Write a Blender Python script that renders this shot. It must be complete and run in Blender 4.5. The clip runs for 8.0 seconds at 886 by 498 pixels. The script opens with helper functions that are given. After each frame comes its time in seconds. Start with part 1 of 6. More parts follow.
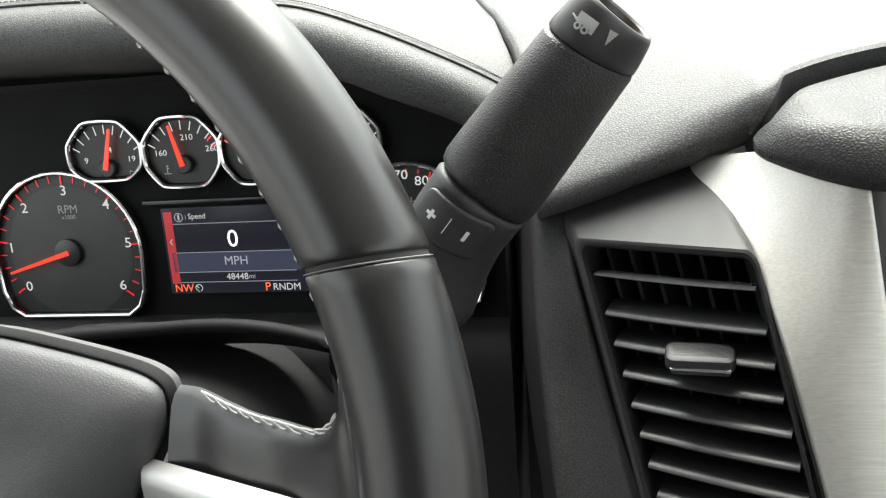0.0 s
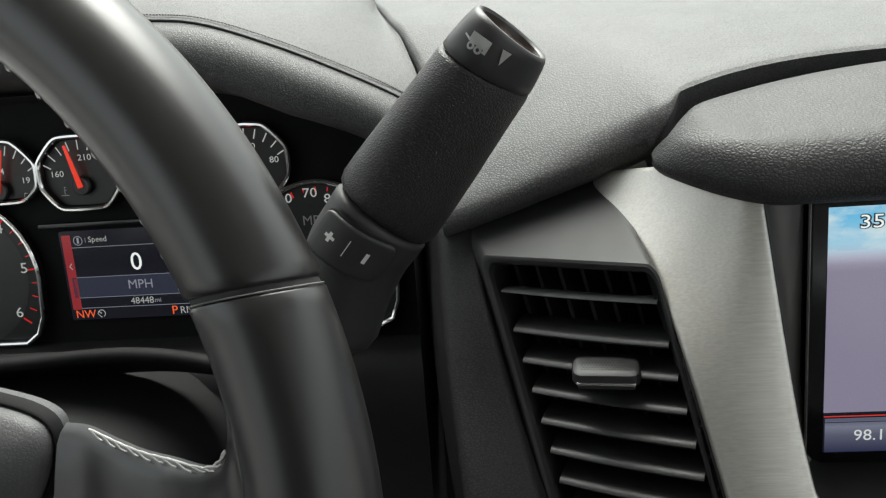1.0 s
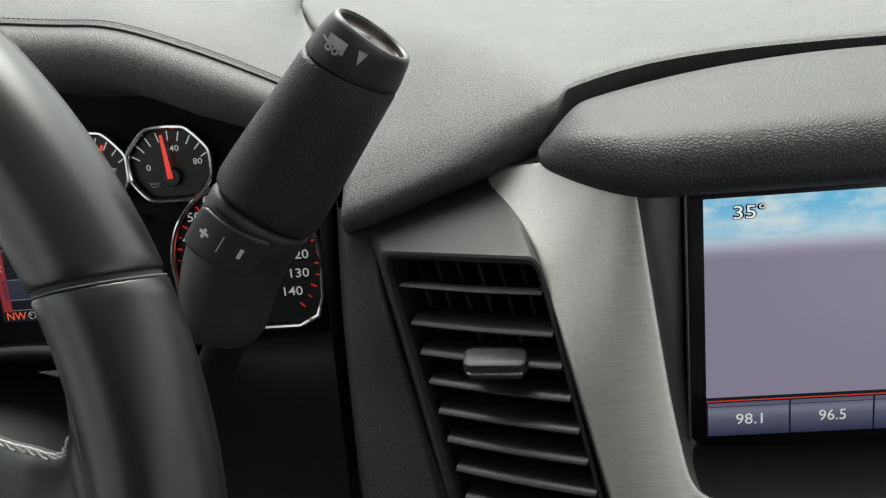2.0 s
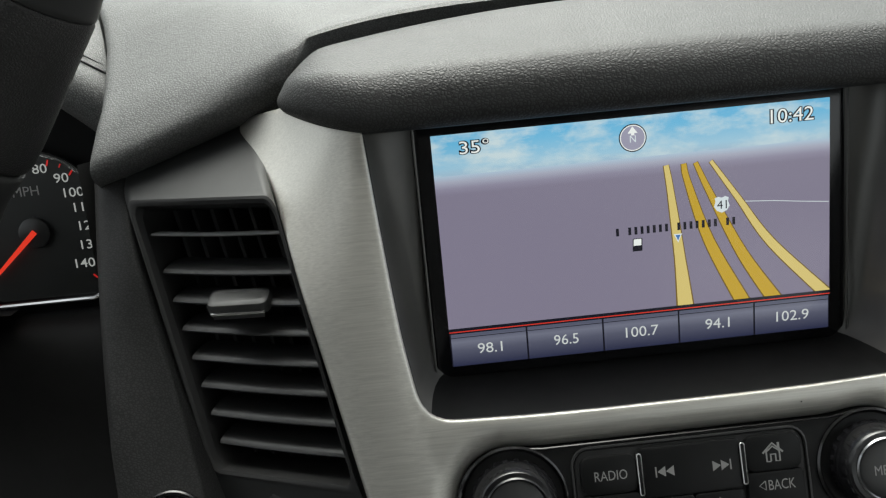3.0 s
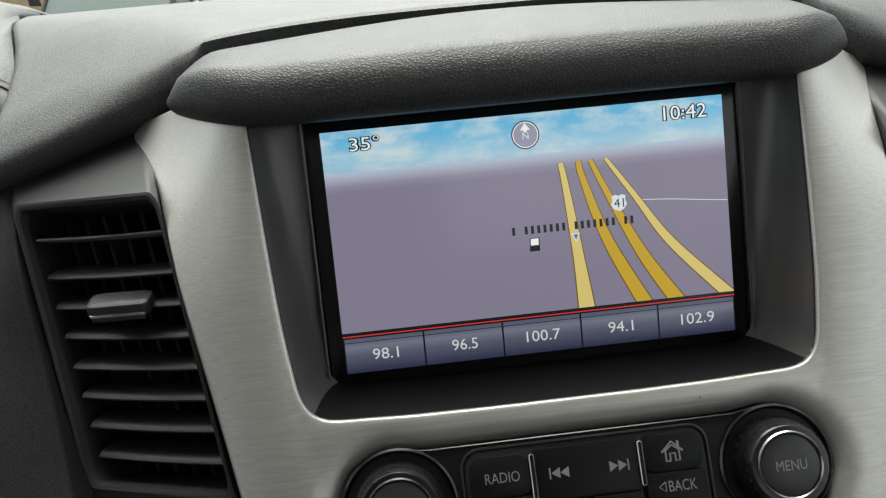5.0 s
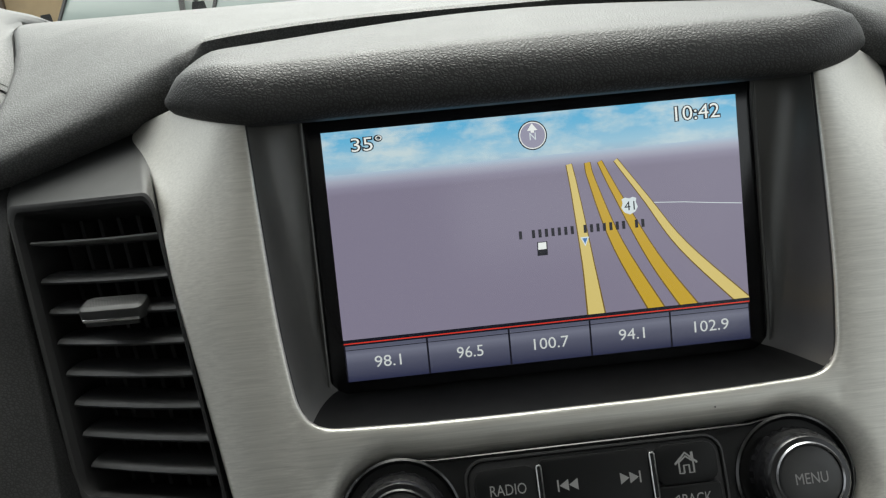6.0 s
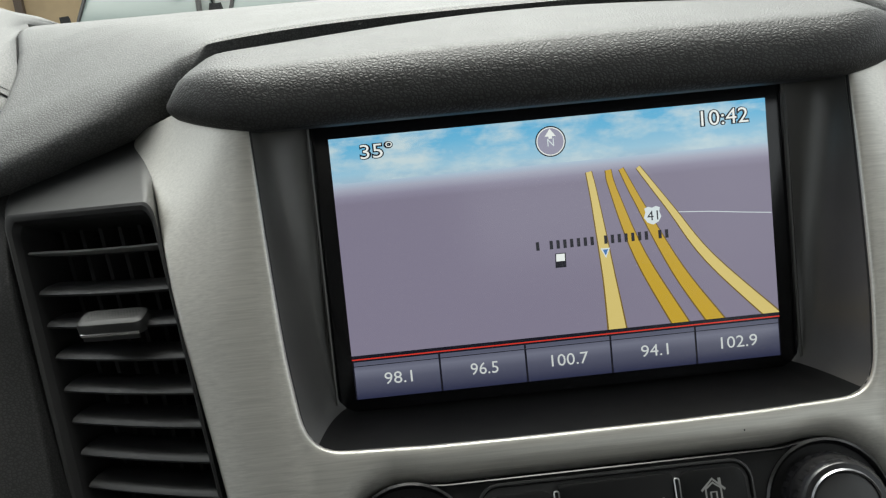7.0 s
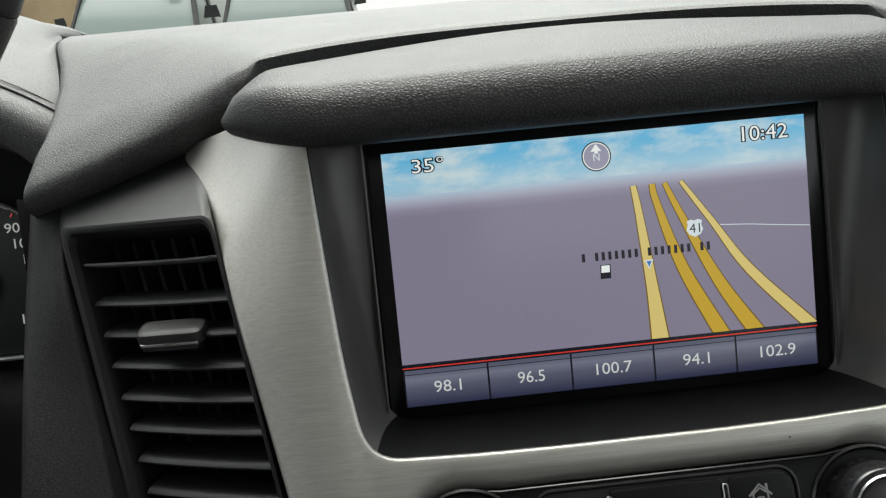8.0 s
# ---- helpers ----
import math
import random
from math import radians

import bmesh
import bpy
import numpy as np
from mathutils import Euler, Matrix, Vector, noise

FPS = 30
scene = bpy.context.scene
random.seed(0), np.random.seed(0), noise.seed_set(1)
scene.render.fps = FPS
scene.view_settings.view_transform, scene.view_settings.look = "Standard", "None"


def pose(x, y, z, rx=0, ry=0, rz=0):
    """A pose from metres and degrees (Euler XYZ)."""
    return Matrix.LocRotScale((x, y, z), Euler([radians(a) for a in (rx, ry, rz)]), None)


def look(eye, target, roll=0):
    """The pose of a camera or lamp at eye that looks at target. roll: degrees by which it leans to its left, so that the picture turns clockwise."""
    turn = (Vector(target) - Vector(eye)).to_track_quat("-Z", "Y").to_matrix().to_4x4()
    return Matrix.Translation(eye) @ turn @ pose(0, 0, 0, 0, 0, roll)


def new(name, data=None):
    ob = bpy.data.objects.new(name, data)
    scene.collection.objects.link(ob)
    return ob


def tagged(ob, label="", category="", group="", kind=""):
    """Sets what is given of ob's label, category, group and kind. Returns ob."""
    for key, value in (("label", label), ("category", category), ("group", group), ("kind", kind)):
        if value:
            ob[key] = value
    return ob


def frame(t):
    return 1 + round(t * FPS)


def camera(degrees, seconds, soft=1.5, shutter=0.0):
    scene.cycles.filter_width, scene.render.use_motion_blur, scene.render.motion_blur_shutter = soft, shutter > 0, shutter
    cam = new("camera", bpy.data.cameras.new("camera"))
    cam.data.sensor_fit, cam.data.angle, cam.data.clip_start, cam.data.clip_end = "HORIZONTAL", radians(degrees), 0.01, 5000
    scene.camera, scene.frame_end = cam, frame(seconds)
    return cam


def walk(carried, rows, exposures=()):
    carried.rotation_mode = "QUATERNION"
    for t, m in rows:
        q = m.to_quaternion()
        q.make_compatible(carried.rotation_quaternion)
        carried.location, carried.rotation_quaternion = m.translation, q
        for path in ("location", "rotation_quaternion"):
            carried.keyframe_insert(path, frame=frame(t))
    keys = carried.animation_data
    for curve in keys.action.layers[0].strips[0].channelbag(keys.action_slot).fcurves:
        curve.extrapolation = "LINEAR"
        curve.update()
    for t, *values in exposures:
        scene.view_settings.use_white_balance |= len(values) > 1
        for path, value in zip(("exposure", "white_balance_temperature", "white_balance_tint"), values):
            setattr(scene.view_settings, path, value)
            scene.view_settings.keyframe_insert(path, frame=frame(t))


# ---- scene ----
# Driver's side dashboard of a parked car. Everything on the dashboard is laid out in the
# display's own frame (x right, y into the dash, z up the glass), which leans back by 13 degrees.
cam = camera(55.7, 8.0, 1.25)
D = Matrix.Translation((0, 0, 1.25)) @ Matrix.Rotation(radians(-13), 4, "X")
PATH = [
    (0, (-0.215, -0.343, 0.117), (-0.585, 1.571, -0.329), -4.1),
    (0.5, (-0.209, -0.335, 0.118), (-0.443, 1.608, -0.297), -4.0),
    (1, (-0.207, -0.337, 0.119), (-0.401, 1.606, -0.314), -4.3),
    (1.2, (-0.203, -0.337, 0.118), (-0.375, 1.606, -0.325), -4.3),
    (2.3, (-0.147, -0.352, 0.113), (-0.291, 1.597, -0.313), -5.5),
    (2.5, (-0.133, -0.356, 0.107), (-0.192, 1.597, -0.322), -5.4),
    (2.8, (-0.113, -0.355, 0.088), (-0.08, 1.598, -0.345), -5.2),
    (3, (-0.097, -0.361, 0.081), (-0.039, 1.593, -0.343), -5.5),
    (3.5, (-0.077, -0.37, 0.064), (0.003, 1.598, -0.285), -5.5),
    (4, (-0.056, -0.367, 0.046), (-0.021, 1.614, -0.228), -5.9),
    (4.5, (-0.054, -0.36, 0.037), (0.043, 1.621, -0.216), -5.7),
    (5, (-0.061, -0.36, 0.038), (0.055, 1.625, -0.183), -5.7),
    (6.3, (-0.057, -0.339, 0.031), (0.03, 1.652, -0.139), -5.7),
    (6.5, (-0.053, -0.333, 0.034), (0.024, 1.657, -0.14), -5.8),
    (7, (-0.057, -0.333, 0.033), (0.006, 1.659, -0.135), -5.6),
    (7.5, (-0.067, -0.335, 0.035), (-0.005, 1.657, -0.132), -5.5),
    (8, (-0.079, -0.341, 0.04), (-0.002, 1.651, -0.125), -5.6),
]
walk(cam, [(t, D @ look(eye, target, roll)) for t, eye, target, roll in PATH],
     [(0.0, 2.45, 6600, 4.5), (0.25, 1.85, 6550, 4.2), (0.5, 1.66, 6550, 4.2), (1.0, 1.52, 6550, 4.2), (2.5, 1.42, 6550, 4.2), (4.0, 1.42, 6550, 4.2), (7.5, 1.42, 6550, 4.2), (8.0, 1.36, 6550, 4.2)])

# ---- light: overcast day, sky through the windscreen and side windows ----
world = bpy.data.worlds.new("world")
scene.world = world
world.use_nodes = True
wn = world.node_tree
bg = wn.nodes["Background"]
sky = wn.nodes.new("ShaderNodeTexSky")
sky.sky_type = "NISHITA"
sky.sun_disc = False
sky.sun_elevation, sky.sun_rotation = radians(60), radians(4)
sky.air_density, sky.dust_density = 1.0, 6.0
grey = wn.nodes.new("ShaderNodeHueSaturation")
grey.inputs["Saturation"].default_value = 0.18
wn.links.new(sky.outputs[0], grey.inputs["Color"])
wn.links.new(grey.outputs[0], bg.inputs[0])
bg.inputs[1].default_value = 0.15
sun = new("sun", bpy.data.lights.new("sun", "SUN"))
sun.data.energy, sun.data.angle, sun.data.color = 1.3, radians(50), (1.0, 0.97, 0.93)
sun.matrix_world = look((0.35, 5.2, 9.0), (0, 0, 0))

# ---- materials ----
def mat(name, color, rough=0.5, metal=0.0, spec=0.5):
    m = bpy.data.materials.new(name)
    m.use_nodes = True
    b = m.node_tree.nodes["Principled BSDF"]
    b.inputs["Base Color"].default_value = (*color, 1)
    b.inputs["Roughness"].default_value = rough
    b.inputs["Metallic"].default_value = metal
    b.inputs["Specular IOR Level"].default_value = spec
    return m


def nodes_of(m):
    return m.node_tree.nodes, m.node_tree.links, m.node_tree.nodes["Principled BSDF"]


def coords(m, scale):
    n, l, _ = nodes_of(m)
    tc, mp = n.new("ShaderNodeTexCoord"), n.new("ShaderNodeMapping")
    mp.inputs["Scale"].default_value = scale
    l.new(tc.outputs["Object"], mp.inputs["Vector"])
    return mp.outputs[0]


def noise_tex(m, vec, scale, detail=3.0, rough=0.55):
    n, l, _ = nodes_of(m)
    t = n.new("ShaderNodeTexNoise")
    t.inputs["Scale"].default_value, t.inputs["Detail"].default_value, t.inputs["Roughness"].default_value = scale, detail, rough
    l.new(vec, t.inputs["Vector"])
    return t.outputs["Fac"]


def ramp(m, fac, stops):
    n, l, _ = nodes_of(m)
    r = n.new("ShaderNodeValToRGB")
    while len(r.color_ramp.elements) < len(stops):
        r.color_ramp.elements.new(0.5)
    for e, (p, c) in zip(r.color_ramp.elements, stops):
        e.position, e.color = p, (*c, 1) if len(c) == 3 else c
    l.new(fac, r.inputs[0])
    return r.outputs[0]


def bump(m, height, strength, distance, prior=None):
    n, l, b = nodes_of(m)
    k = n.new("ShaderNodeBump")
    k.inputs["Strength"].default_value, k.inputs["Distance"].default_value = strength, distance
    l.new(height, k.inputs["Height"])
    if prior:
        l.new(prior, k.inputs["Normal"])
    l.new(k.outputs[0], b.inputs["Normal"])
    return k.outputs[0]


def dirt(m, color, scale=25, spread=0.35, rough=(0.4, 0.6)):
    """Slow variation of colour and gloss over a surface."""
    n, l, b = nodes_of(m)
    v = coords(m, (1, 1, 1))
    f = noise_tex(m, v, scale, 5, 0.6)
    lo, hi = [c * (1 - spread) for c in color], [c * (1 + spread) for c in color]
    l.new(ramp(m, f, [(0.3, lo), (0.7, hi)]), b.inputs["Base Color"])
    g = noise_tex(m, v, scale * 2.3, 4, 0.6)
    mr = n.new("ShaderNodeMapRange")
    mr.inputs["To Min"].default_value, mr.inputs["To Max"].default_value = rough
    l.new(g, mr.inputs["Value"])
    l.new(mr.outputs[0], b.inputs["Roughness"])
    return v


def leather(name, color, cell, depth, rough, spread=0.15, spec=0.36, shade=0.5):
    """Grained vinyl: soft pebbles drawn out sideways, with creases between, and a finer grain on top."""
    m = mat(name, color, 0.5, 0.0, spec)
    n, l, b = nodes_of(m)
    dirt(m, color, 18, spread, rough)
    v = coords(m, (0.8, 1.0, 1.0))
    warp = n.new("ShaderNodeTexNoise")
    warp.inputs["Scale"].default_value, warp.inputs["Detail"].default_value = 0.7 / cell, 2
    l.new(v, warp.inputs["Vector"])
    add = n.new("ShaderNodeVectorMath")
    add.operation = "MULTIPLY_ADD"
    add.inputs[1].default_value = (cell * 0.5,) * 3
    l.new(warp.outputs["Color"], add.inputs[0])
    l.new(v, add.inputs[2])
    f = n.new("ShaderNodeTexVoronoi")
    f.feature = "DISTANCE_TO_EDGE"
    f.inputs["Scale"].default_value = 1 / cell
    l.new(add.outputs[0], f.inputs["Vector"])
    k = n.new("ShaderNodeMapRange")
    k.interpolation_type = "SMOOTHSTEP"
    k.inputs["From Min"].default_value, k.inputs["From Max"].default_value = 0.0, 0.34
    l.new(f.outputs["Distance"], k.inputs["Value"])
    first = bump(m, k.outputs[0], 1.0, depth)
    bump(m, noise_tex(m, v, 2.2 / cell, 3), 0.6, depth * 0.45, first)
    # the creases between the pebbles are a shade darker
    worn = b.inputs["Base Color"].links[0].from_socket
    crease = ramp(m, k.outputs[0], [(0.0, (shade, shade, shade)), (0.5, (1, 1, 1))])
    mul = n.new("ShaderNodeMix")
    mul.data_type, mul.blend_type = "RGBA", "MULTIPLY"
    mul.inputs[0].default_value = 1.0
    l.new(worn, mul.inputs[6])
    l.new(crease, mul.inputs[7])
    l.new(mul.outputs[2], b.inputs["Base Color"])
    return m


def plastic(name, color, rough=(0.4, 0.55), grain=0.00004):
    m = mat(name, color)
    v = dirt(m, color, 40, 0.12, rough)
    bump(m, noise_tex(m, v, 2600, 2), 0.6, grain)
    return m


def brushed(name, color):
    """Satin metal finish with fine lines brushed across."""
    m = mat(name, color, 0.34, 0.82)
    n, l, b = nodes_of(m)
    v = coords(m, (14, 900, 900))
    f = noise_tex(m, v, 1.6, 4, 0.7)
    w = coords(m, (40, 40, 40))
    g = noise_tex(m, w, 1, 3)
    mr = n.new("ShaderNodeMapRange")
    mr.inputs["To Min"].default_value, mr.inputs["To Max"].default_value = 0.38, 0.50
    l.new(f, mr.inputs["Value"])
    l.new(mr.outputs[0], b.inputs["Roughness"])
    l.new(ramp(m, f, [(0.25, [c * 0.80 for c in color]), (0.75, [min(1, c * 1.12) for c in color])]), b.inputs["Base Color"])
    bump(m, f, 0.35, 0.00006, bump(m, g, 0.1, 0.0003))
    return m


GLOW = 0.375  # how bright the lit displays are beside the daylight


def glow(name, color, strength=1.0):
    m = mat(name, (0.01, 0.01, 0.01), 0.15)
    b = m.node_tree.nodes["Principled BSDF"]
    b.inputs["Emission Color"].default_value = (*color, 1)
    b.inputs["Emission Strength"].default_value = strength * GLOW
    return m


LEATHER = leather("grained_vinyl", (0.098, 0.100, 0.099), 0.00115, 0.00009, (0.50, 0.62), 0.10, 0.32)
HOODSKIN = leather("coarse_grained_vinyl", (0.033, 0.034, 0.034), 0.00135, 0.00012, (0.47, 0.59), 0.10, 0.36, 0.45)
PILLAR = leather("pillar_vinyl", (0.019, 0.0192, 0.0194), 0.0012, 0.00004, (0.45, 0.55), 0.15, 0.22)
RIMSKIN = mat("smooth_rim_leather", (0.018, 0.0182, 0.018), 0.3, 0.0, 0.75)
dirt(RIMSKIN, (0.010, 0.0102, 0.010), 6, 0.10, (0.29, 0.35))
bump(RIMSKIN, noise_tex(RIMSKIN, coords(RIMSKIN, (1, 1, 1)), 420, 2), 0.35, 0.00004)
PADSKIN = leather("airbag_pad_vinyl", (0.066, 0.067, 0.069), 0.0011, 0.00004, (0.48, 0.58), 0.15, 0.36, 0.85)
SLEEVE = leather("lever_leather", (0.025, 0.025, 0.025), 0.0010, 0.00010, (0.36, 0.45), 0.15, 0.5, 0.75)
SOFT = plastic("soft_touch_plastic", (0.034, 0.035, 0.035), (0.42, 0.52))
GREYPL = plastic("dark_grey_plastic", (0.016, 0.0166, 0.017), (0.50, 0.60))
GREYPL.node_tree.nodes["Principled BSDF"].inputs["Specular IOR Level"].default_value = 0.35
KEYBLACK = plastic("black_button_plastic", (0.0055, 0.0057, 0.006), (0.42, 0.52))
KEYBLACK.node_tree.nodes["Principled BSDF"].inputs["Specular IOR Level"].default_value = 0.22
BLACK = plastic("black_plastic", (0.026, 0.0265, 0.027), (0.33, 0.43))
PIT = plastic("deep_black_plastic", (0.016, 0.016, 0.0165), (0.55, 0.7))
GLOSS = plastic("piano_black_plastic", (0.008, 0.008, 0.009), (0.16, 0.24), 0.00001)
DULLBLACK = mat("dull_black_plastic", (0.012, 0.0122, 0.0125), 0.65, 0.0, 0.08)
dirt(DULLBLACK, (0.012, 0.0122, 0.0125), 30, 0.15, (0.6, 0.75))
# top slat only: the light it catches is put into a paler colour
SLATTOP = plastic("lit_slat_plastic", (0.26, 0.263, 0.266), (0.2, 0.28))
# recess walls, with the base lightened for the reflections they show
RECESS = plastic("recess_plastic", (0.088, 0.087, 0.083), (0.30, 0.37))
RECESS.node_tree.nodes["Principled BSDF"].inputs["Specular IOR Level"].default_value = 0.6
SLAT = plastic("vent_slat_plastic", (0.025, 0.0255, 0.026), (0.30, 0.38))
SILVER = brushed("brushed_aluminium", (0.58, 0.57, 0.53))
CHROME = mat("chrome", (0.8, 0.8, 0.8), 0.12, 1.0)
DARKCHROME = mat("dark_chrome", (0.26, 0.26, 0.27), 0.2, 1.0)
DULLCHROME = mat("satin_chrome", (0.5, 0.5, 0.5), 0.28, 1.0)
INK = mat("grey_print", (0.42, 0.42, 0.41), 0.5)
KEYINK = mat("key_print", (0.25, 0.25, 0.245), 0.5)
WHITEINK = mat("white_print", (0.7, 0.7, 0.69), 0.5)
THREAD = mat("pale_thread", (0.52, 0.52, 0.50), 0.75)
GREYTHREAD = mat("grey_thread", (0.13, 0.13, 0.125), 0.75)
DARKTHREAD = mat("black_thread", (0.02, 0.02, 0.02), 0.7)
HEADLINER = mat("headliner_fabric", (0.60, 0.59, 0.57), 0.9)
TRIMDARK = mat("cabin_trim", (0.16, 0.155, 0.15), 0.7)
REARDARK = mat("grey_rear_trim", (0.07, 0.07, 0.068), 0.8)
dirt(HEADLINER, (0.60, 0.59, 0.57), 12, 0.06, (0.85, 0.95))
dirt(TRIMDARK, (0.16, 0.155, 0.15), 12, 0.15, (0.6, 0.8))

# ---- mesh helpers ----
BASE = {}
X = Vector((1, 0, 0))


def thing(name, base, label, category, group="", kind=""):
    """An empty at the foot of a thing, whose parts hang under it."""
    ob = new(name)
    ob.empty_display_size = 0.02
    ob.matrix_world = D @ Matrix.Translation(base)
    BASE[ob.name] = Vector(base)
    return tagged(ob, label, category, group, kind)


def part(name, bm, material, parent, label="", smooth=40, kind=""):
    """Links a bmesh, given in the dashboard's frame, as one mesh under a thing or part."""
    base = BASE[parent.name]
    bmesh.ops.translate(bm, verts=bm.verts, vec=-base)
    me = bpy.data.meshes.new(name)
    bm.normal_update()
    bm.to_mesh(me)
    bm.free()
    me.materials.append(material)
    if smooth:
        me.polygons.foreach_set("use_smooth", [True] * len(me.polygons))
        me.set_sharp_from_angle(angle=radians(smooth))
    ob = new(name, me)
    ob.parent = parent
    BASE[ob.name] = base
    return tagged(ob, label, kind=kind)


def plane(origin, right, up):
    """A frame whose x and y lie in a face and whose z points out of it."""
    r, u = Vector(right).normalized(), Vector(up).normalized()
    n = r.cross(u).normalized()
    return Matrix(((r.x, u.x, n.x, origin[0]), (r.y, u.y, n.y, origin[1]), (r.z, u.z, n.z, origin[2]), (0, 0, 0, 1)))


SCREEN = plane((0, 0, 0), (1, 0, 0), (0, 0, 1))
STACK = plane((0, -0.0278, 0), (1, 0, 0), (0, 0.27, 1))
DIAL = plane((0, 0.162, 0), (1, 0, 0), (0, 0, 1))


def grid(rows, close_u=False, close_v=False, cap=False):
    """A skin over rows of points."""
    bm = bmesh.new()
    vs = [[bm.verts.new(p) for p in r] for r in rows]
    nu, nv = len(vs), len(vs[0])
    for i in range(nu if close_u else nu - 1):
        for j in range(nv if close_v else nv - 1):
            q = [vs[i][j], vs[(i + 1) % nu][j], vs[(i + 1) % nu][(j + 1) % nv], vs[i][(j + 1) % nv]]
            try:
                bm.faces.new(q)
            except ValueError:
                pass
    if cap:
        for r in (vs[0][::-1], vs[-1]):
            try:
                bm.faces.new(r)
            except ValueError:
                pass
    bmesh.ops.remove_doubles(bm, verts=bm.verts, dist=1e-6)
    bmesh.ops.recalc_face_normals(bm, faces=bm.faces)
    return bm


def spline(pts, n):
    """n points along a smooth curve through pts."""
    p = [Vector(q) for q in pts]
    p = [2 * p[0] - p[1]] + p + [2 * p[-1] - p[-2]]
    out = []
    for k in range(n):
        f = k / (n - 1) * (len(p) - 3)
        i = min(int(f), len(p) - 4)
        t = f - i
        a, b, c, d = p[i:i + 4]
        out.append(0.5 * (2 * b + (c - a) * t + (2 * a - 5 * b + 4 * c - d) * t * t + (3 * b - a - 3 * c + d) * t ** 3))
    return out


def lerp1(x, table):
    """Piecewise linear look-up."""
    xs, ys = zip(*table)
    return float(np.interp(x, xs, ys))


def tube(pts, r, sides=8, closed=False):
    pts = [Vector(p) for p in pts]
    rows = []
    side = None
    for i, p in enumerate(pts):
        a = pts[(i + 1) % len(pts)] if closed or i < len(pts) - 1 else p
        b = pts[i - 1] if closed or i else p
        t = (a - b).normalized()
        if side is None:
            side = t.cross(Vector((0.3, 0.5, 0.81))).normalized()
        side = (side - t * side.dot(t)).normalized()
        up = t.cross(side)
        rr = r[i] if isinstance(r, (list, tuple)) else r
        rows.append([p + rr * (math.cos(w) * side + math.sin(w) * up) for w in (2 * math.pi * k / sides for k in range(sides))])
    return grid(rows, close_u=closed, close_v=True, cap=not closed)


def lathe(profile, m, sides=48, caps=True):
    """Turns (radius, height) pairs round the z of m."""
    rows = [[m @ Vector((r * math.cos(w), r * math.sin(w), h)) for w in (2 * math.pi * k / sides for k in range(sides))] for r, h in profile]
    return grid(rows, close_v=True, cap=caps)


def rounded(w, h, r, n=5, cx=0.0, cy=0.0):
    """Outline of a rounded rectangle."""
    out = []
    r = min(r, w / 2 - 1e-6, h / 2 - 1e-6)
    for sx, sy, a0 in ((1, 1, 0), (-1, 1, 90), (-1, -1, 180), (1, -1, 270)):
        for k in range(n):
            a = radians(a0 + 90 * k / (n - 1))
            out.append((cx + sx * (w / 2 - r) + r * math.cos(a), cy + sy * (h / 2 - r) + r * math.sin(a)))
    return out


def shrink(loop, d):
    """A closed outline drawn in by d."""
    n = len(loop)
    out = []
    area = sum(loop[i][0] * loop[(i + 1) % n][1] - loop[(i + 1) % n][0] * loop[i][1] for i in range(n))
    s = 1 if area > 0 else -1
    for i in range(n):
        a, b, c = Vector(loop[i - 1][:2]), Vector(loop[i][:2]), Vector(loop[(i + 1) % n][:2])
        e = ((b - a).normalized() + (c - b).normalized())
        e = e.normalized() if e.length > 1e-9 else (c - a).normalized()
        nrm = Vector((-e.y, e.x)) * s
        out.append((b.x + nrm.x * d, b.y + nrm.y * d))
    return out


def slab(loop, m, low, high, edge=0.0):
    """A plate with a bevelled top edge from a 2D outline, from low to high above the face m."""
    rings = [(loop, low), (loop, high - edge)]
    if edge:
        rings += [(shrink(loop, edge * 0.3), high - edge * 0.3), (shrink(loop, edge), high)]
    return grid([[m @ Vector((x, y, h)) for x, y in ring] for ring, h in rings], close_v=True, cap=True)


def flat(loop, m, h):
    bm = bmesh.new()
    bm.faces.new([bm.verts.new(m @ Vector((x, y, h))) for x, y in loop])
    return bm


def ribbon(pts, widths, m, h):
    """A flat band along 2D points."""
    rows = []
    for i, p in enumerate(pts):
        a, b = Vector(pts[max(i - 1, 0)]), Vector(pts[min(i + 1, len(pts) - 1)])
        t = (b - a).normalized()
        nrm = Vector((-t.y, t.x))
        w = widths[i] if isinstance(widths, (list, tuple)) else widths
        rows.append([m @ Vector((*(Vector(p) + nrm * w / 2), h)), m @ Vector((*(Vector(p) - nrm * w / 2), h))])
    return grid(rows)


def joined(bms):
    """Several bmeshes in one."""
    out = bmesh.new()
    for b in bms:
        me = bpy.data.meshes.new("tmp")
        b.to_mesh(me)
        b.free()
        out.from_mesh(me)
        bpy.data.meshes.remove(me)
    return out


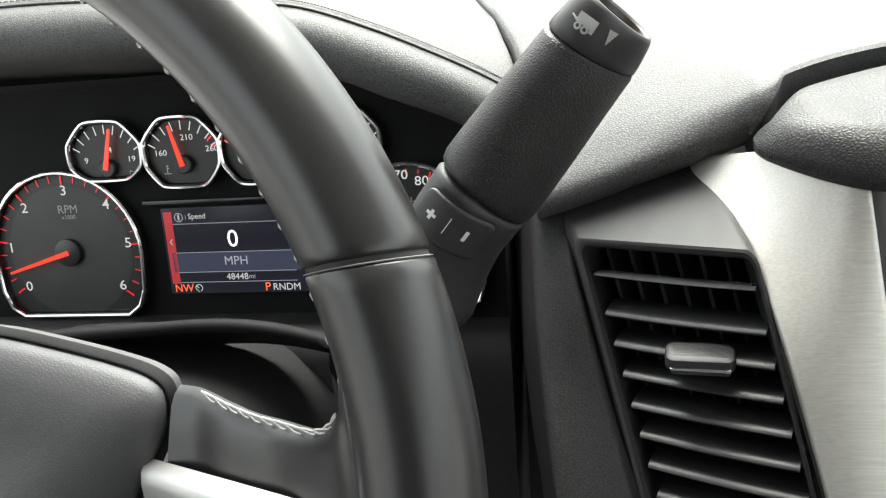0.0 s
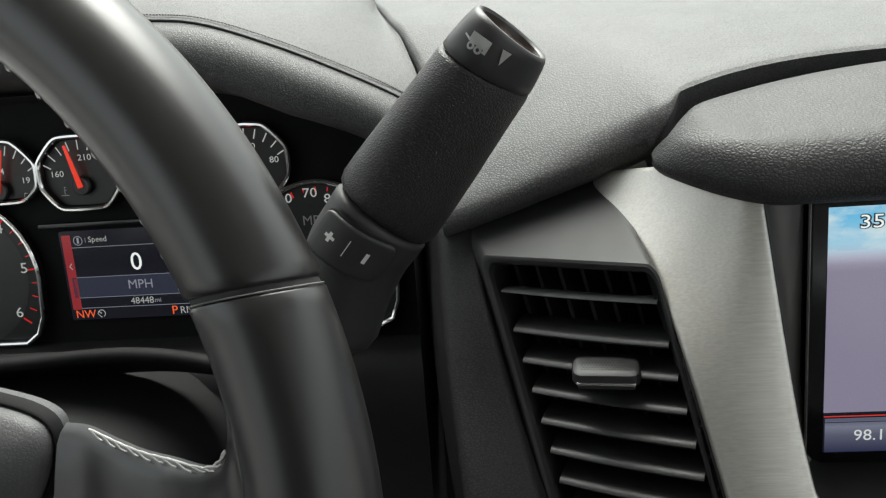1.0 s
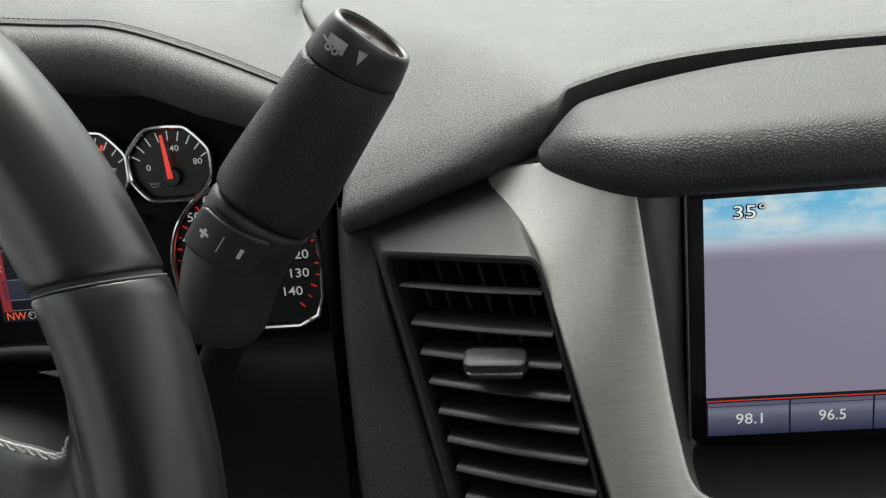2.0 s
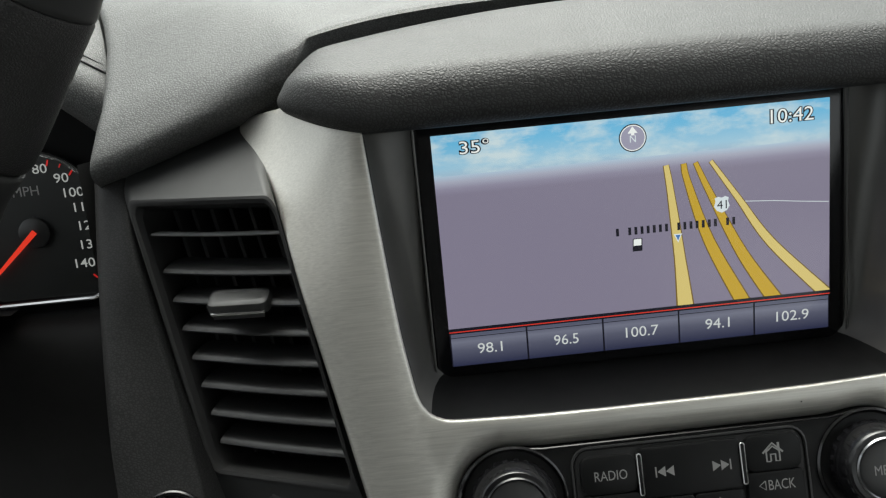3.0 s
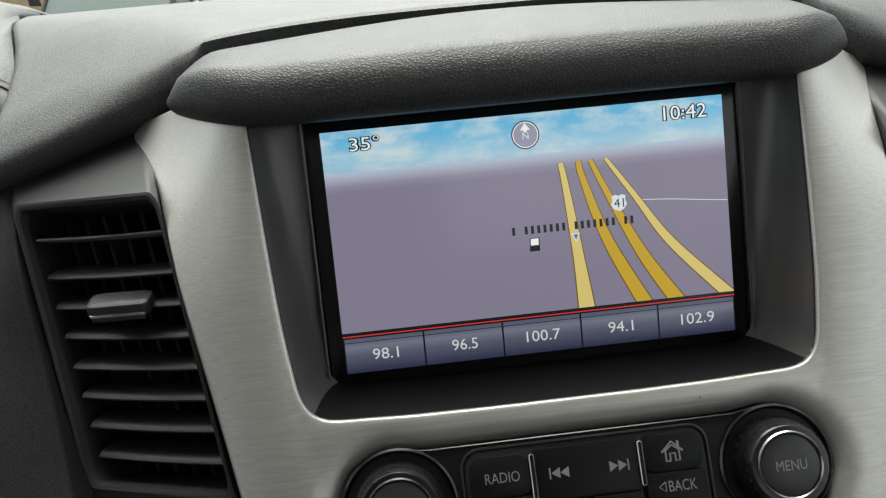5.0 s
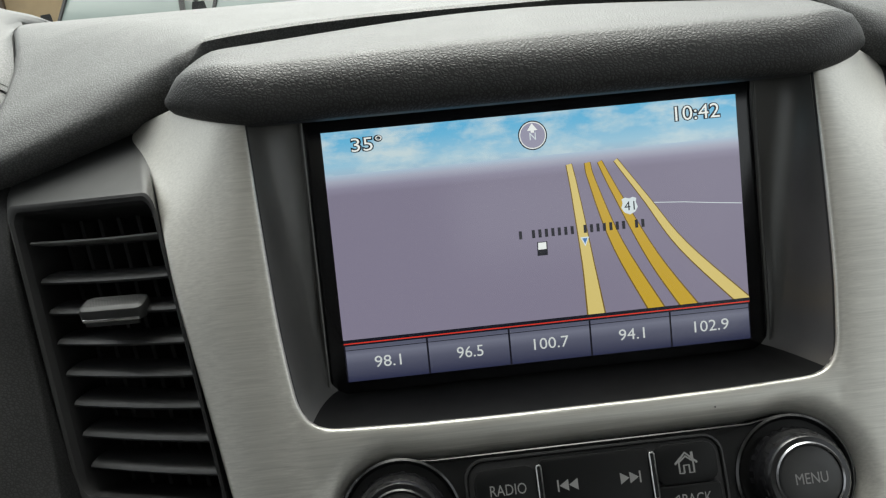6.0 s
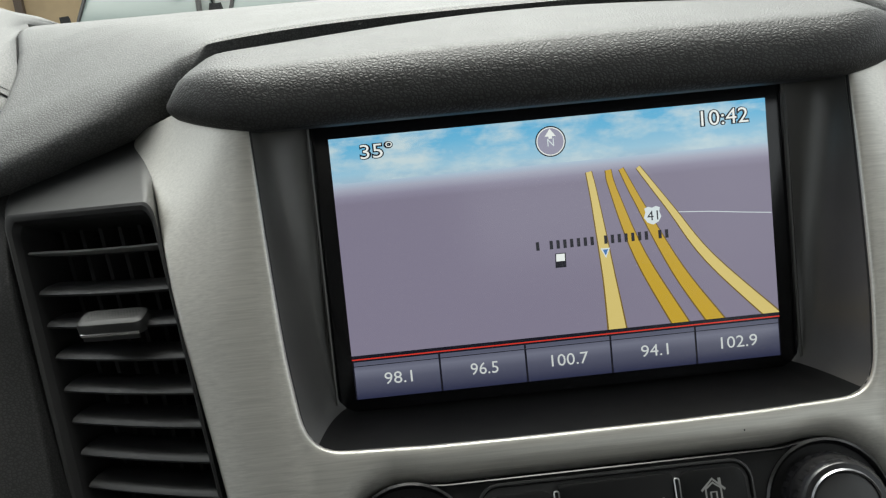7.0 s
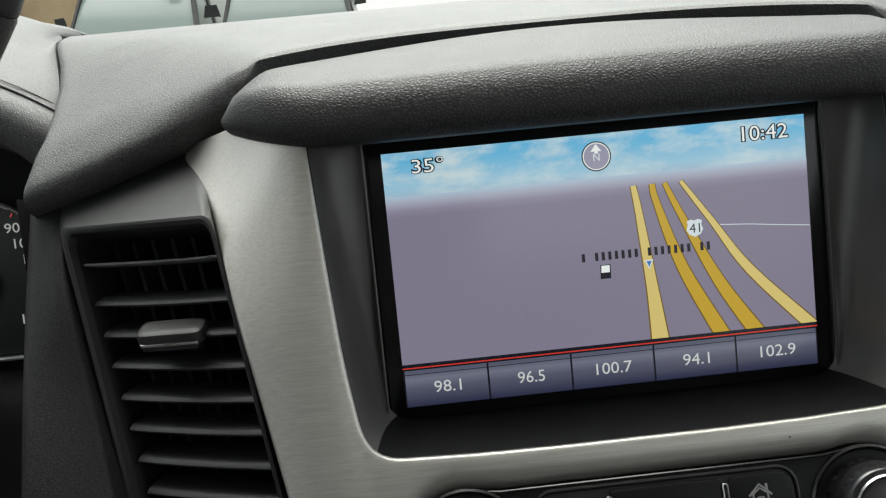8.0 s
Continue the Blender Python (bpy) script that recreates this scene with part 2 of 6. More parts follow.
def lettering(words, m, cx, cy, height, h, width=None, bold=0.0, wide=1.0):
    """Words in the built-in font, of that height, laid on the face m round (cx, cy)."""
    cu = bpy.data.curves.new("words", "FONT")
    cu.body = words
    cu.size = 1
    cu.offset = bold
    cu.resolution_u = 3
    ob = new("words", cu)
    dg = bpy.context.evaluated_depsgraph_get()
    me = bpy.data.meshes.new_from_object(ob.evaluated_get(dg))
    bm = bmesh.new()
    bm.from_mesh(me)
    bpy.data.objects.remove(ob)
    bpy.data.curves.remove(cu)
    bpy.data.meshes.remove(me)
    xs, ys = [v.co.x for v in bm.verts], [v.co.y for v in bm.verts]
    sy = height / (max(ys) - min(ys))
    sx = width / (max(xs) - min(xs)) if width else sy * wide
    ox, oy = (max(xs) + min(xs)) / 2, (max(ys) + min(ys)) / 2
    for v in bm.verts:
        y = (v.co.y - oy) * sy
        v.co = m @ Vector((cx + (v.co.x - ox) * sx, cy + y, h))
    return bm


def circle(cx, cy, r, n=40, a0=0, a1=360):
    return [(cx + r * math.cos(radians(a0 + (a1 - a0) * k / n)), cy + r * math.sin(radians(a0 + (a1 - a0) * k / n))) for k in range(n + (a1 - a0 < 360))]


def ring(cx, cy, r0, r1, m, h, n=40):
    a, b = circle(cx, cy, r0, n), circle(cx, cy, r1, n)
    return grid([[m @ Vector((*p, h)) for p in a], [m @ Vector((*p, h)) for p in b]], close_v=True)


def box(x0, x1, y0, y1, z0, z1):
    bm = bmesh.new()
    bmesh.ops.create_cube(bm, size=1)
    for v in bm.verts:
        v.co = Vector(((x0 + x1) / 2 + v.co.x * (x1 - x0), (y0 + y1) / 2 + v.co.y * (y1 - y0), (z0 + z1) / 2 + v.co.z * (z1 - z0)))
    return bm


# ---- dashboard ----
LIP = [(0.0, 0.082), (0.137, 0.076), (0.150, 0.0710), (0.163, 0.0665), (0.188, 0.058), (0.213, 0.050), (0.239, 0.0425), (0.262, 0.037), (0.9, 0.03)]


def dash_top(x, y):
    """Height of the dashboard's top: a slanted front face running up to a nearly level shelf."""
    d = y - 0.033
    level = 0.099 + 0.35 * d - 0.30 * d * d if d < 0.3 else 0.177 + 0.2 * (d - 0.3)
    front = lerp1(abs(x), LIP) + 0.026 + 0.58 * (y - 0.04)
    k = 0.0018
    q = max(k - abs(level - front), 0) / k
    return min(level, front) - q * q * k * 0.25


def gap_y(x):
    """Where the dash ends behind the display's hood."""
    a = min(abs(x) / 0.15, 1)
    return 0.0685 * (1 - a ** 3.2) + 0.0235 * a ** 3.2


BACK = [0.06, 0.085, 0.113, 0.14, 0.17, 0.2, 0.231, 0.27, 0.32, 0.4, 0.52, 0.66, 0.8]


def lobe_edge(y):
    """The left end of the centre piece, along the seam with the cluster's hood."""
    return lerp1(y, [(0.03, 0.243), (0.05, 0.2425), (0.066, 0.2440), (0.09, 0.2485), (0.12, 0.2550), (0.143, 0.2630), (0.16, 0.2700), (0.19, 0.2815), (0.231, 0.293), (0.275, 0.307), (0.31, 0.32), (0.8, 0.46)])


def dash_section(x):
    """Points of the centre piece at x, from under its lip to the windscreen."""
    s = 1 if x > 0 else -1
    z = lerp1(abs(x), LIP)
    w = min(max((0.1520 - abs(x)) / 0.0140, 0), 1)
    g = 0.029 * (1 - w) + (gap_y(x) - 0.002) * w
    top = (z + 0.0235) * (1 - w) + dash_top(x, g + 0.008) * w
    cut = 0.004 + 0.0175 * w
    face = [(0.0, 0.011), (0.004, 0.0035), (0.010, 0.0), (0.017, 0.0005), (0.0215, 0.0025), (0.0235, 0.005)]
    lean = [(0.0, 0.011), (0.0035, 0.0040), (0.0080, 0.0005), (0.0122, 0.0009), (0.0160, 0.0034), (0.0196, 0.0068), (0.0235, 0.0110)]
    v = min(max((abs(x) - 0.152) / 0.045, 0), 1)
    front = []
    for f in (0.0, 0.1, 0.2, 0.3, 0.4, 0.5, 0.6, 0.72, 0.86, 1.0):
        h = cut + (0.0235 - cut) * f
        front.append((g + lerp1(h, face) * (1 - v) + lerp1(h, lean) * v, top - 0.0235 + h))
    y0, z0 = front[0]
    v = min(1, 4 * w)
    under = [(0.0425, 0.008, 0.014, -0.020), (0.0195, -0.003, 0.006, -0.007), (0.0075, -0.004, 0.0012, -0.0018)]
    pts = [(y0 + a * (1 - v) + c * v, z0 + b * (1 - v) + d * v) for a, b, c, d in under] + front
    ys = [g + 0.0175] + [max(b, g + 0.031 + 0.004 * i) for i, b in enumerate(BACK)]
    pts = pts + [(y, dash_top(x, y)) for y in ys]
    out = []
    for y, zz in pts:
        e = lobe_edge(y)
        xx = x if abs(x) <= 0.2 else s * (0.2 + (abs(x) - 0.2) / 0.05 * (e - 0.2))
        over = max(0.0, (abs(xx) - (e - 0.0035)) / 0.0035)
        out.append(Vector((xx, y, zz - 0.0022 * over ** 2.2 * min(1, max(0, (zz - z) / 0.02)))))
    return out


dash = thing("dashboard", (0, 0.3, 0.1), "black grained vinyl dashboard under the windscreen", "dashboard", kind="structure")
xs = [-0.25 + 0.003 * i for i in range(18)] + [-0.195 + 0.0045 * i for i in range(8)] + [-0.1600, -0.1575, -0.1560, -0.1550, -0.1540, -0.1530, -0.1520, -0.1505, -0.1490, -0.1475, -0.1460, -0.1445, -0.1430, -0.1415, -0.1400, -0.1385]
xs += [-0.137 + 0.004 * i for i in range(6)] + [-0.11 + 0.011 * i for i in range(10)]
xs += [-0.2494, -0.2486, -0.2477]
xs = sorted(xs + [-v for v in xs] + [0.0])
rows = [dash_section(x) for x in xs]
for r in (rows[0], rows[-1]):
    s = 1 if r[0].x > 0 else -1
    wall = [Vector((p.x - s * 0.0008, p.y + 0.002, p.z - min(0.012, 0.001 + max(0, p.y - 0.05) * 0.5))) for p in r], [Vector((p.x - s * 0.008, p.y + 0.012, p.z - min(0.09, 0.002 + max(0, p.y - 0.05) * 2))) for p in r]
    if s < 0:
        rows = [wall[1], wall[0]] + rows
    else:
        rows = rows + [wall[0], wall[1]]
part("centre_pad", grid(rows), LEATHER, dash, "grained vinyl pad with a rolled front edge", 60)


# hood over the instruments, with its stitched seam
SEAM = [(-0.72, 0.128, 0.150), (-0.64, 0.115, 0.160), (-0.55, 0.110, 0.163), (-0.47, 0.109, 0.160), (-0.409, 0.110, 0.1535), (-0.373, 0.110, 0.149), (-0.334, 0.110, 0.135), (-0.299, 0.111, 0.119), (-0.273, 0.112, 0.1055), (-0.2548, 0.113, 0.094)]
seam = spline(SEAM, 60)


def brow_section(p):
    x, y, z = p
    drop = lerp1(x, [(-0.72, 0.03), (-0.5, 0.034), (-0.39, 0.031), (-0.33, 0.034), (-0.287, 0.030), (-0.2575, 0.040)])
    s = [(0.060, -drop - 0.010), (0.040, -drop - 0.006), (0.012, -drop - 0.003), (-0.004, -drop - 0.0005), (-0.0125, -drop + 0.004), (-0.017, -drop * 0.66), (-0.016, -drop * 0.4), (-0.011, -drop * 0.18), (-0.004, -0.003), (-0.0012, -0.0012)]
    back = [(0.0012, -0.0002), (0.004, 0.0018), (0.02, 0.010), (0.05, 0.022), (0.09, 0.034), (0.13, 0.042), (0.2, 0.05), (0.32, 0.055), (0.45, 0.055), (0.68, 0.05)]
    end = max(0.0, (x + 0.33) / 0.0752)
    lift = [(a, b + end * 0.16 * a if a < 0.13 else b + end * 0.0208) for a, b in back]
    # the top runs flush into the centre pad
    flush = []
    for a, b in lift:
        w = min(end, 1.0) ** 2 * min(max(a / 0.035, 0.0), 1.0)
        flush.append((a, b * (1 - w) + (dash_top(-0.25, y + a) - 0.0015 - z) * w))
    slide = [(x - (lobe_edge(y + a) - lobe_edge(0.113)) * min(end, 1.0) ** 2, y + a, z + b) for a, b in s + flush]
    return [Vector(q) for q in slide]


brow = thing("instrument_hood", (-0.45, 0.2, 0.15), "black grained vinyl hood with a stitched seam over the instruments", "dashboard", kind="structure")
brow_rows = [brow_section(p) for p in seam]
last, before = brow_rows[-1], brow_rows[-2]
brow_rows[-1:] = [[p.lerp(q, f) for p, q in zip(before, last)] for f in (0.6, 0.85, 0.95)] + [[p + Vector((0.0002, 0, -0.0008)) for p in last], [p + Vector((0.0006, 0, -0.0030)) for p in last], [p + Vector((0.009, 0, -0.014)) for p in last]]
part("hood_pad", grid(brow_rows), LEATHER, brow, "grained vinyl with a rolled front edge", 60)
stitches = []
fine = spline(SEAM, 190)
for a, b in zip(fine, fine[1:]):
    u, w = a.lerp(b, 0.16), a.lerp(b, 0.84)
    up = Vector((0, 0.0042, 0.0026))
    stitches.append(tube([u + up, u.lerp(w, 0.5) + up + Vector((0, 0, 0.0004)), w + up], 0.00035, 5))
part("stitching", joined(stitches), DARKTHREAD, brow, "black thread", kind="stuff")
part("welt", tube([p + Vector((0, -0.0005, -0.0002)) for p in seam], 0.0008, 6), PIT, brow, "dark seam line")

# passenger side top, beyond the right vent
right = thing("dash_side_pad", (0.55, 0.3, 0.08), "black grained vinyl dashboard before the passenger seat", "dashboard", kind="structure")
rows = []
for x in [0.2505 + 0.03 * i for i in range(20)]:
    z = lerp1(min(x, 0.30), LIP)
    rows.append([Vector((x + lerp1(y, [(0.03, 0.0), (0.231, 0.041), (0.8, 0.19)]) * max(0, 1 - (x - 0.25) / 0.3), y, zz)) for y, zz in
                 [(0.06, z - 0.16), (0.045, z - 0.02), (0.040, z - 0.001), (0.032, z + 0.006), (0.034, z + 0.017), (0.045, z + 0.025)] + [(b, dash_top(0.245, b)) for b in BACK]])
part("side_pad", grid(rows), LEATHER, right, "", 60)


# ---- vents ----
def vent_point(a, z, out=0.0):
    """A place on the vent's face: a runs from the slats' left ends to their right ends, z up; out is towards the cabin."""
    left = Vector((-0.2135 - 0.26 * z, 0.0175 + 0.31 * z, z))
    rightp = Vector((-0.1515 - 0.205 * z, -0.0115 + 0.30 * z, z))
    p = left.lerp(rightp, a)
    return p + out * Vector((-0.41, -0.87, 0.27))


def mirrored(bm, sx):
    if sx < 0:
        bmesh.ops.scale(bm, vec=(-1, 1, 1), verts=bm.verts)
        bmesh.ops.reverse_faces(bm, faces=bm.faces)
    return bm


def vent_frame_loop(grow, out, n=7):
    """The vent's opening, a slanted rounded outline."""
    z1, z0 = 0.030 + grow, -0.0845 - grow
    loop = rounded(1.0, 1.0, 0.055, n, 0.5, 0.5)
    out_ = []
    for u, v in loop:
        z = z0 + v * (z1 - z0)
        a0, a1 = lerp1(z, [(-0.0865, -0.045), (0.0, -0.030), (0.030, 0.0)]) - grow / 0.075, 1.045 + grow / 0.09
        out_.append(vent_point(a0 + u * (a1 - a0), z, out))
    return out_


def vent(sx):
    v = thing("air_vent", (sx * 0.18, 0.01, -0.08), "black plastic air vent with slanted slats beside the brushed metal trim", "air vent", "dashboard vents")
    # face panel round the opening
    outer = []
    loop = rounded(1.0, 1.0, 0.055, 7, 0.5, 0.5)
    for u, w in loop:
        z = -0.128 + w * 0.190
        a0, a1 = lerp1(z, [(-0.128, -0.150), (-0.0865, -0.125), (0.0, -0.105), (0.020, -0.095), (0.030, -0.10), (0.040, -0.16), (0.068, -0.2)]), lerp1(z, [(0.03, 1.16), (0.068, 0.9)])
        p = vent_point(a0 + u * (a1 - a0), z, 0.006)
        if z > 0.028:
            p += Vector((0, 0.8 * (z - 0.028) + 10 * (z - 0.028) ** 2, 0))
        outer.append(p)
    rim0, rim1, rim2, rim3 = vent_frame_loop(0.0035, 0.0062), vent_frame_loop(0.0022, 0.0066), vent_frame_loop(0.0006, 0.0058), vent_frame_loop(0.0, 0.002)
    deep = [p + Vector((0.012, 0.055, -0.01)) for p in vent_frame_loop(-0.002, 0.0)]
    mids = [[a.lerp(b, f) for a, b in zip(outer, rim0)] for f in (0.2, 0.4, 0.6, 0.8, 0.94)]
    for name, material, above in (("face_panel", GREYPL, True), ("side_panel", GREYPL, False)):
        face = grid([outer, *mids, rim0], close_v=True)
        bmesh.ops.delete(face, geom=[q for q in face.faces if (q.calc_center_median().z > 0.012) != above], context="FACES")
        part(name, mirrored(face, sx), material, v, "dark grey satin plastic" if above else "")
    part("rim", mirrored(grid([rim0, rim1, rim2, rim3], close_v=True), sx), PIT, v, "slim black rim")
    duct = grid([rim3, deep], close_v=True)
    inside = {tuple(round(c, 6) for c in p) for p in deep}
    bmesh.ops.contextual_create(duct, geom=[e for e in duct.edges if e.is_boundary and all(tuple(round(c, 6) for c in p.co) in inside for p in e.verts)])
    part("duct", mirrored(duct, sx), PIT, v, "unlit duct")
    # upright guide vanes behind the slats
    for i in range(7):
        a = 0.02 + 0.155 * i
        q = [vent_point(a, 0.034, -0.020), vent_point(a, -0.09, -0.020)]
        back = Vector((0.014, 0.020, 0.0))
        rows = [[p + d + Vector((w, 0, 0)) for d, w in ((Vector(), -0.0008), (Vector(), 0.0008), (back, 0.0008), (back, -0.0008))] for p in q]
        part("vane", mirrored(grid(rows, close_v=True, cap=True), sx), PIT, v, smooth=0)
    # slats
    zs = [0.0178, 0.0005, -0.0125, -0.0252, -0.0380, -0.0502, -0.0625, -0.0748]
    for i, z in enumerate(zs):
        thin = i == 0
        rows = []
        for k in range(13):
            a = k / 12
            bow = -0.0005 * math.sin(math.pi * a)
            p = vent_point(a, z + bow)
            back = Vector((0.006, 0.0165, 0.0015)) if not thin else Vector((0.006, 0.017, -0.0030))
            th = 0.0009 if thin else 0.0017
            sec = [(0.0, -0.0002), (-0.0009, th * 0.5), (0.0, th * 1.25), (0.25, th * 1.9), (0.6, th * 2.0), (1.0, th * 1.3), (1.0, 0.0), (0.5, -0.0003)]
            rows.append([p + back * s + Vector((0, 0, h)) if s >= 0 else p + Vector((-0.0004, -0.0009, h)) for s, h in sec])
        # the thin top slat takes the paler colour, as if lit from above
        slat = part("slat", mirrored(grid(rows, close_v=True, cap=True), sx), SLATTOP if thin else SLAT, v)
        for a in (0.988, 1.012):
            c = vent_point(a, z + 0.0026, -0.004)
            m = plane(c, (0, 1, 0), (0, 0, 1))
            part("pivot", mirrored(lathe([(0.0012, -0.0012), (0.0012, 0.0012)], m, 10), sx), BLACK, slat)
    # sliding tab on the third slat
    c = vent_point(0.592, -0.0098, 0.0045)
    ux = (vent_point(1, 0) - vent_point(0, 0)).normalized()
    m = plane(c, ux + Vector((0.1, 0.28, 0)), Vector((0.10, 0.92, 0.38)))
    tab = part("slider_tab", mirrored(slab(rounded(0.0278, 0.0126, 0.004, 6), m, -0.0040, 0.0016, 0.0022), sx), SOFT, v, "dotted black plastic tab with a chrome edge")
    dots = []
    for r in range(5):
        for k in range(17):
            dots.append(slab(rounded(0.00080, 0.00085, 0.0002, 2, (k - 8) * 0.00122 + (r % 2) * 0.0007, (r - 2) * 0.00135), m, 0.0014, 0.00165))
    part("grip_holes", mirrored(joined(dots), sx), PIT, tab, "fine dark grip holes", 0, kind="stuff")
    part("chrome_edge", mirrored(slab(rounded(0.0240, 0.0014, 0.0006, 3, 0, -0.0060), m, -0.0036, -0.0024, 0.0003), sx), CHROME, tab, "thin chrome line")
    part("tab_foot", mirrored(slab(rounded(0.0230, 0.0016, 0.0007, 3, 0, -0.0056), m, -0.0058, -0.0036, 0.0005), sx), BLACK, tab)
    return v


air_vents = vent(1), vent(-1)
for a, z in ((0.62, 0.0405), (0.80, 0.0365), (0.30, 0.0445)):
    c = vent_point(a, z, 0.0062)
    c.y += 0.8 * max(0, z - 0.028) + 10 * max(0, z - 0.028) ** 2
    part("dust_speck", lathe([(0.0004, 0), (0.0002, 0.0004)], plane(c, (1, -0.45, 0), (0.1, 0.3, 1)), 6), WHITEINK, air_vents[1], "pale speck of dust")

# ---- pillar panel between the instruments and the vent ----
pil = thing("pillar_panel", (-0.24, 0.03, -0.05), "narrow black vinyl panel between the instruments and the vent", "dashboard trim")
lefts = spline([(-0.2470, 0.047, 0.052), (-0.2465, 0.040, 0.040), (-0.2440, 0.015, -0.006), (-0.2370, -0.020, -0.0600), (-0.231, -0.040, -0.095), (-0.224, -0.07, -0.14)], 28)
rights = spline([(-0.2325, 0.047, 0.052), (-0.2300, 0.036, 0.040), (-0.2240, 0.0150, 0.006), (-0.2125, -0.0020, -0.0414), (-0.200, -0.026, -0.088), (-0.186, -0.066, -0.14)], 28)
rows = []
for p, q in zip(lefts, rights):
    rows.append([q + Vector((0.008, 0.030, 0)), q + Vector((0.004, 0.010, 0)), q + Vector((0.0006, 0.0018, 0)), q, q + Vector((-0.0015, -0.0006, 0))] + [q.lerp(p, t) + Vector((0, -0.0010 * math.sin(math.pi * t), 0)) for t in (0.3, 0.6, 0.85)]
                + [p + Vector((0, 0.0012, 0)), p + Vector((-0.0014, 0.0045, 0)), p + Vector((-0.003, 0.012, 0)), p + Vector((-0.008, 0.035, 0)), p + Vector((-0.015, 0.07, 0)), p + Vector((-0.020, 0.15, 0))])
part("panel_face", grid(rows), PILLAR, pil, "", 60)
part("speck", lathe([(0.0006, 0), (0.0004, 0.0004)], plane((-0.2325, 0.0045, -0.0285), (1, 0, 0), (0, 0.2, 1)), 8), WHITEINK, pil, "pale speck of dust")

# ---- brushed metal surround of the display ----
bez = thing("centre_trim", (0, -0.03, -0.06), "brushed aluminium trim round the display and radio controls", "dashboard trim")


def curve_plate(loops, depth, bevel):
    """A plate with holes from 2D outlines."""
    cu = bpy.data.curves.new("plate", "CURVE")
    cu.dimensions, cu.fill_mode = "2D", "BOTH"
    cu.extrude, cu.bevel_depth, cu.bevel_resolution = depth, bevel, 2
    for loop in loops:
        sp = cu.splines.new("POLY")
        sp.points.add(len(loop) - 1)
        for q, p in zip(sp.points, loop):
            q.co = (p[0], p[1], 0, 1)
        sp.use_cyclic_u = True
    ob = new("plate", cu)
    me = bpy.data.meshes.new_from_object(ob.evaluated_get(bpy.context.evaluated_depsgraph_get()))
    bm = bmesh.new()
    bm.from_mesh(me)
    bpy.data.objects.remove(ob)
    bpy.data.curves.remove(cu)
    bpy.data.meshes.remove(me)
    return bm


def mm(pts):
    return [(x / 1000, y / 1000) for x, y in pts]


def both(half):
    """Closes a left-hand outline, given from the top to the bottom, with its mirror image."""
    return half + [(-x, y) for x, y in half[::-1]]


OPENING = both([tuple(p[:2]) for p in spline([(-0.1175, 0.073, 0), (-0.1161, 0.0596, 0), (-0.1138, 0.0305, 0), (-0.1113, 0.0025, 0), (-0.1085, -0.0245, 0), (-0.1048, -0.0478, 0)], 16)] + mm([(-103.8, -52.0), (-101.9, -56.0), (-99.0, -59.2), (-95.2, -61.2), (-91.0, -62.0), (-60.0, -63.2), (-30.0, -63.6)]))
KL, KR = (-0.0690, -0.0965), (0.0785, -0.0965)
RADIO = (mm([(-55, -75.6)]) + circle(-0.0695, -0.0970, 0.0232, 16, 92, 190)[1:] + mm([(-88, -112), (-84, -140)])
         + mm([(93, -140), (97, -112)]) + circle(0.0785, -0.0970, 0.0236, 18, -12, 100) + mm([(64, -75.4)]))
OUT_EDGE = [(-0.1215, 0.0775), (-0.142, 0.0745), (-0.150, 0.0715), (-0.1620, 0.0695), (-0.1690, 0.0682), (-0.1750, 0.0655), (-0.1748, 0.0610)] + [tuple(p[:2]) for p in spline([(-0.1714, 0.0570, 0), (-0.1655, 0.0510, 0), (-0.1600, 0.0440, 0), (-0.1556, 0.0350, 0), (-0.1519, 0.022, 0), (-0.1465, 0.0, 0), (-0.1330, -0.060, 0), (-0.118, -0.13, 0), (-0.114, -0.15, 0)], 26)]


def flare(u, v):
    """How far the trim's surface turns back into the dash, u from the middle, v up."""
    side = 0.005 * math.log(1 + math.exp((abs(u) - 0.124) / 0.005))
    t = min(max((v + 0.02) / 0.098, 0), 1)
    return side * (0.07 + 1.10 * t * t * (3 - 2 * t) * (0.55 + 0.45 * t))


def edge_x(v):
    return lerp1(v, sorted((b, -a) for a, b in OUT_EDGE[6:]))


def resampled(loop, step):
    """A closed outline with points at even steps."""
    out = []
    for p, q in zip(loop, loop[1:] + loop[:1]):
        n = max(1, round(math.dist(p, q) / step))
        out += [(p[0] + (q[0] - p[0]) * k / n, p[1] + (q[1] - p[1]) * k / n) for k in range(n)]
    return out


def eased(loop, times=3):
    """The outline with its kinks smoothed."""
    for _ in range(times):
        loop = [tuple(0.25 * p[i] + 0.5 * q[i] + 0.25 * r[i] for i in (0, 1)) for p, q, r in zip(loop[-1:] + loop[:-1], loop, loop[1:] + loop[:1])]
    return loop


def near(loop, x, y):
    """Distance from a place to an outline, given as points and steps."""
    a, d = loop
    k = np.clip(((x - a[:, 0]) * d[:, 0] + (y - a[:, 1]) * d[:, 1]) / (d ** 2).sum(axis=1), 0, 1)
    return float(np.hypot(a[:, 0] + k * d[:, 0] - x, a[:, 1] + k * d[:, 1] - y).min())


OPENING_LINE, RADIO_LINE = [(np.array(q), np.roll(np.array(q), -1, axis=0) - np.array(q)) for q in (OPENING, RADIO)]


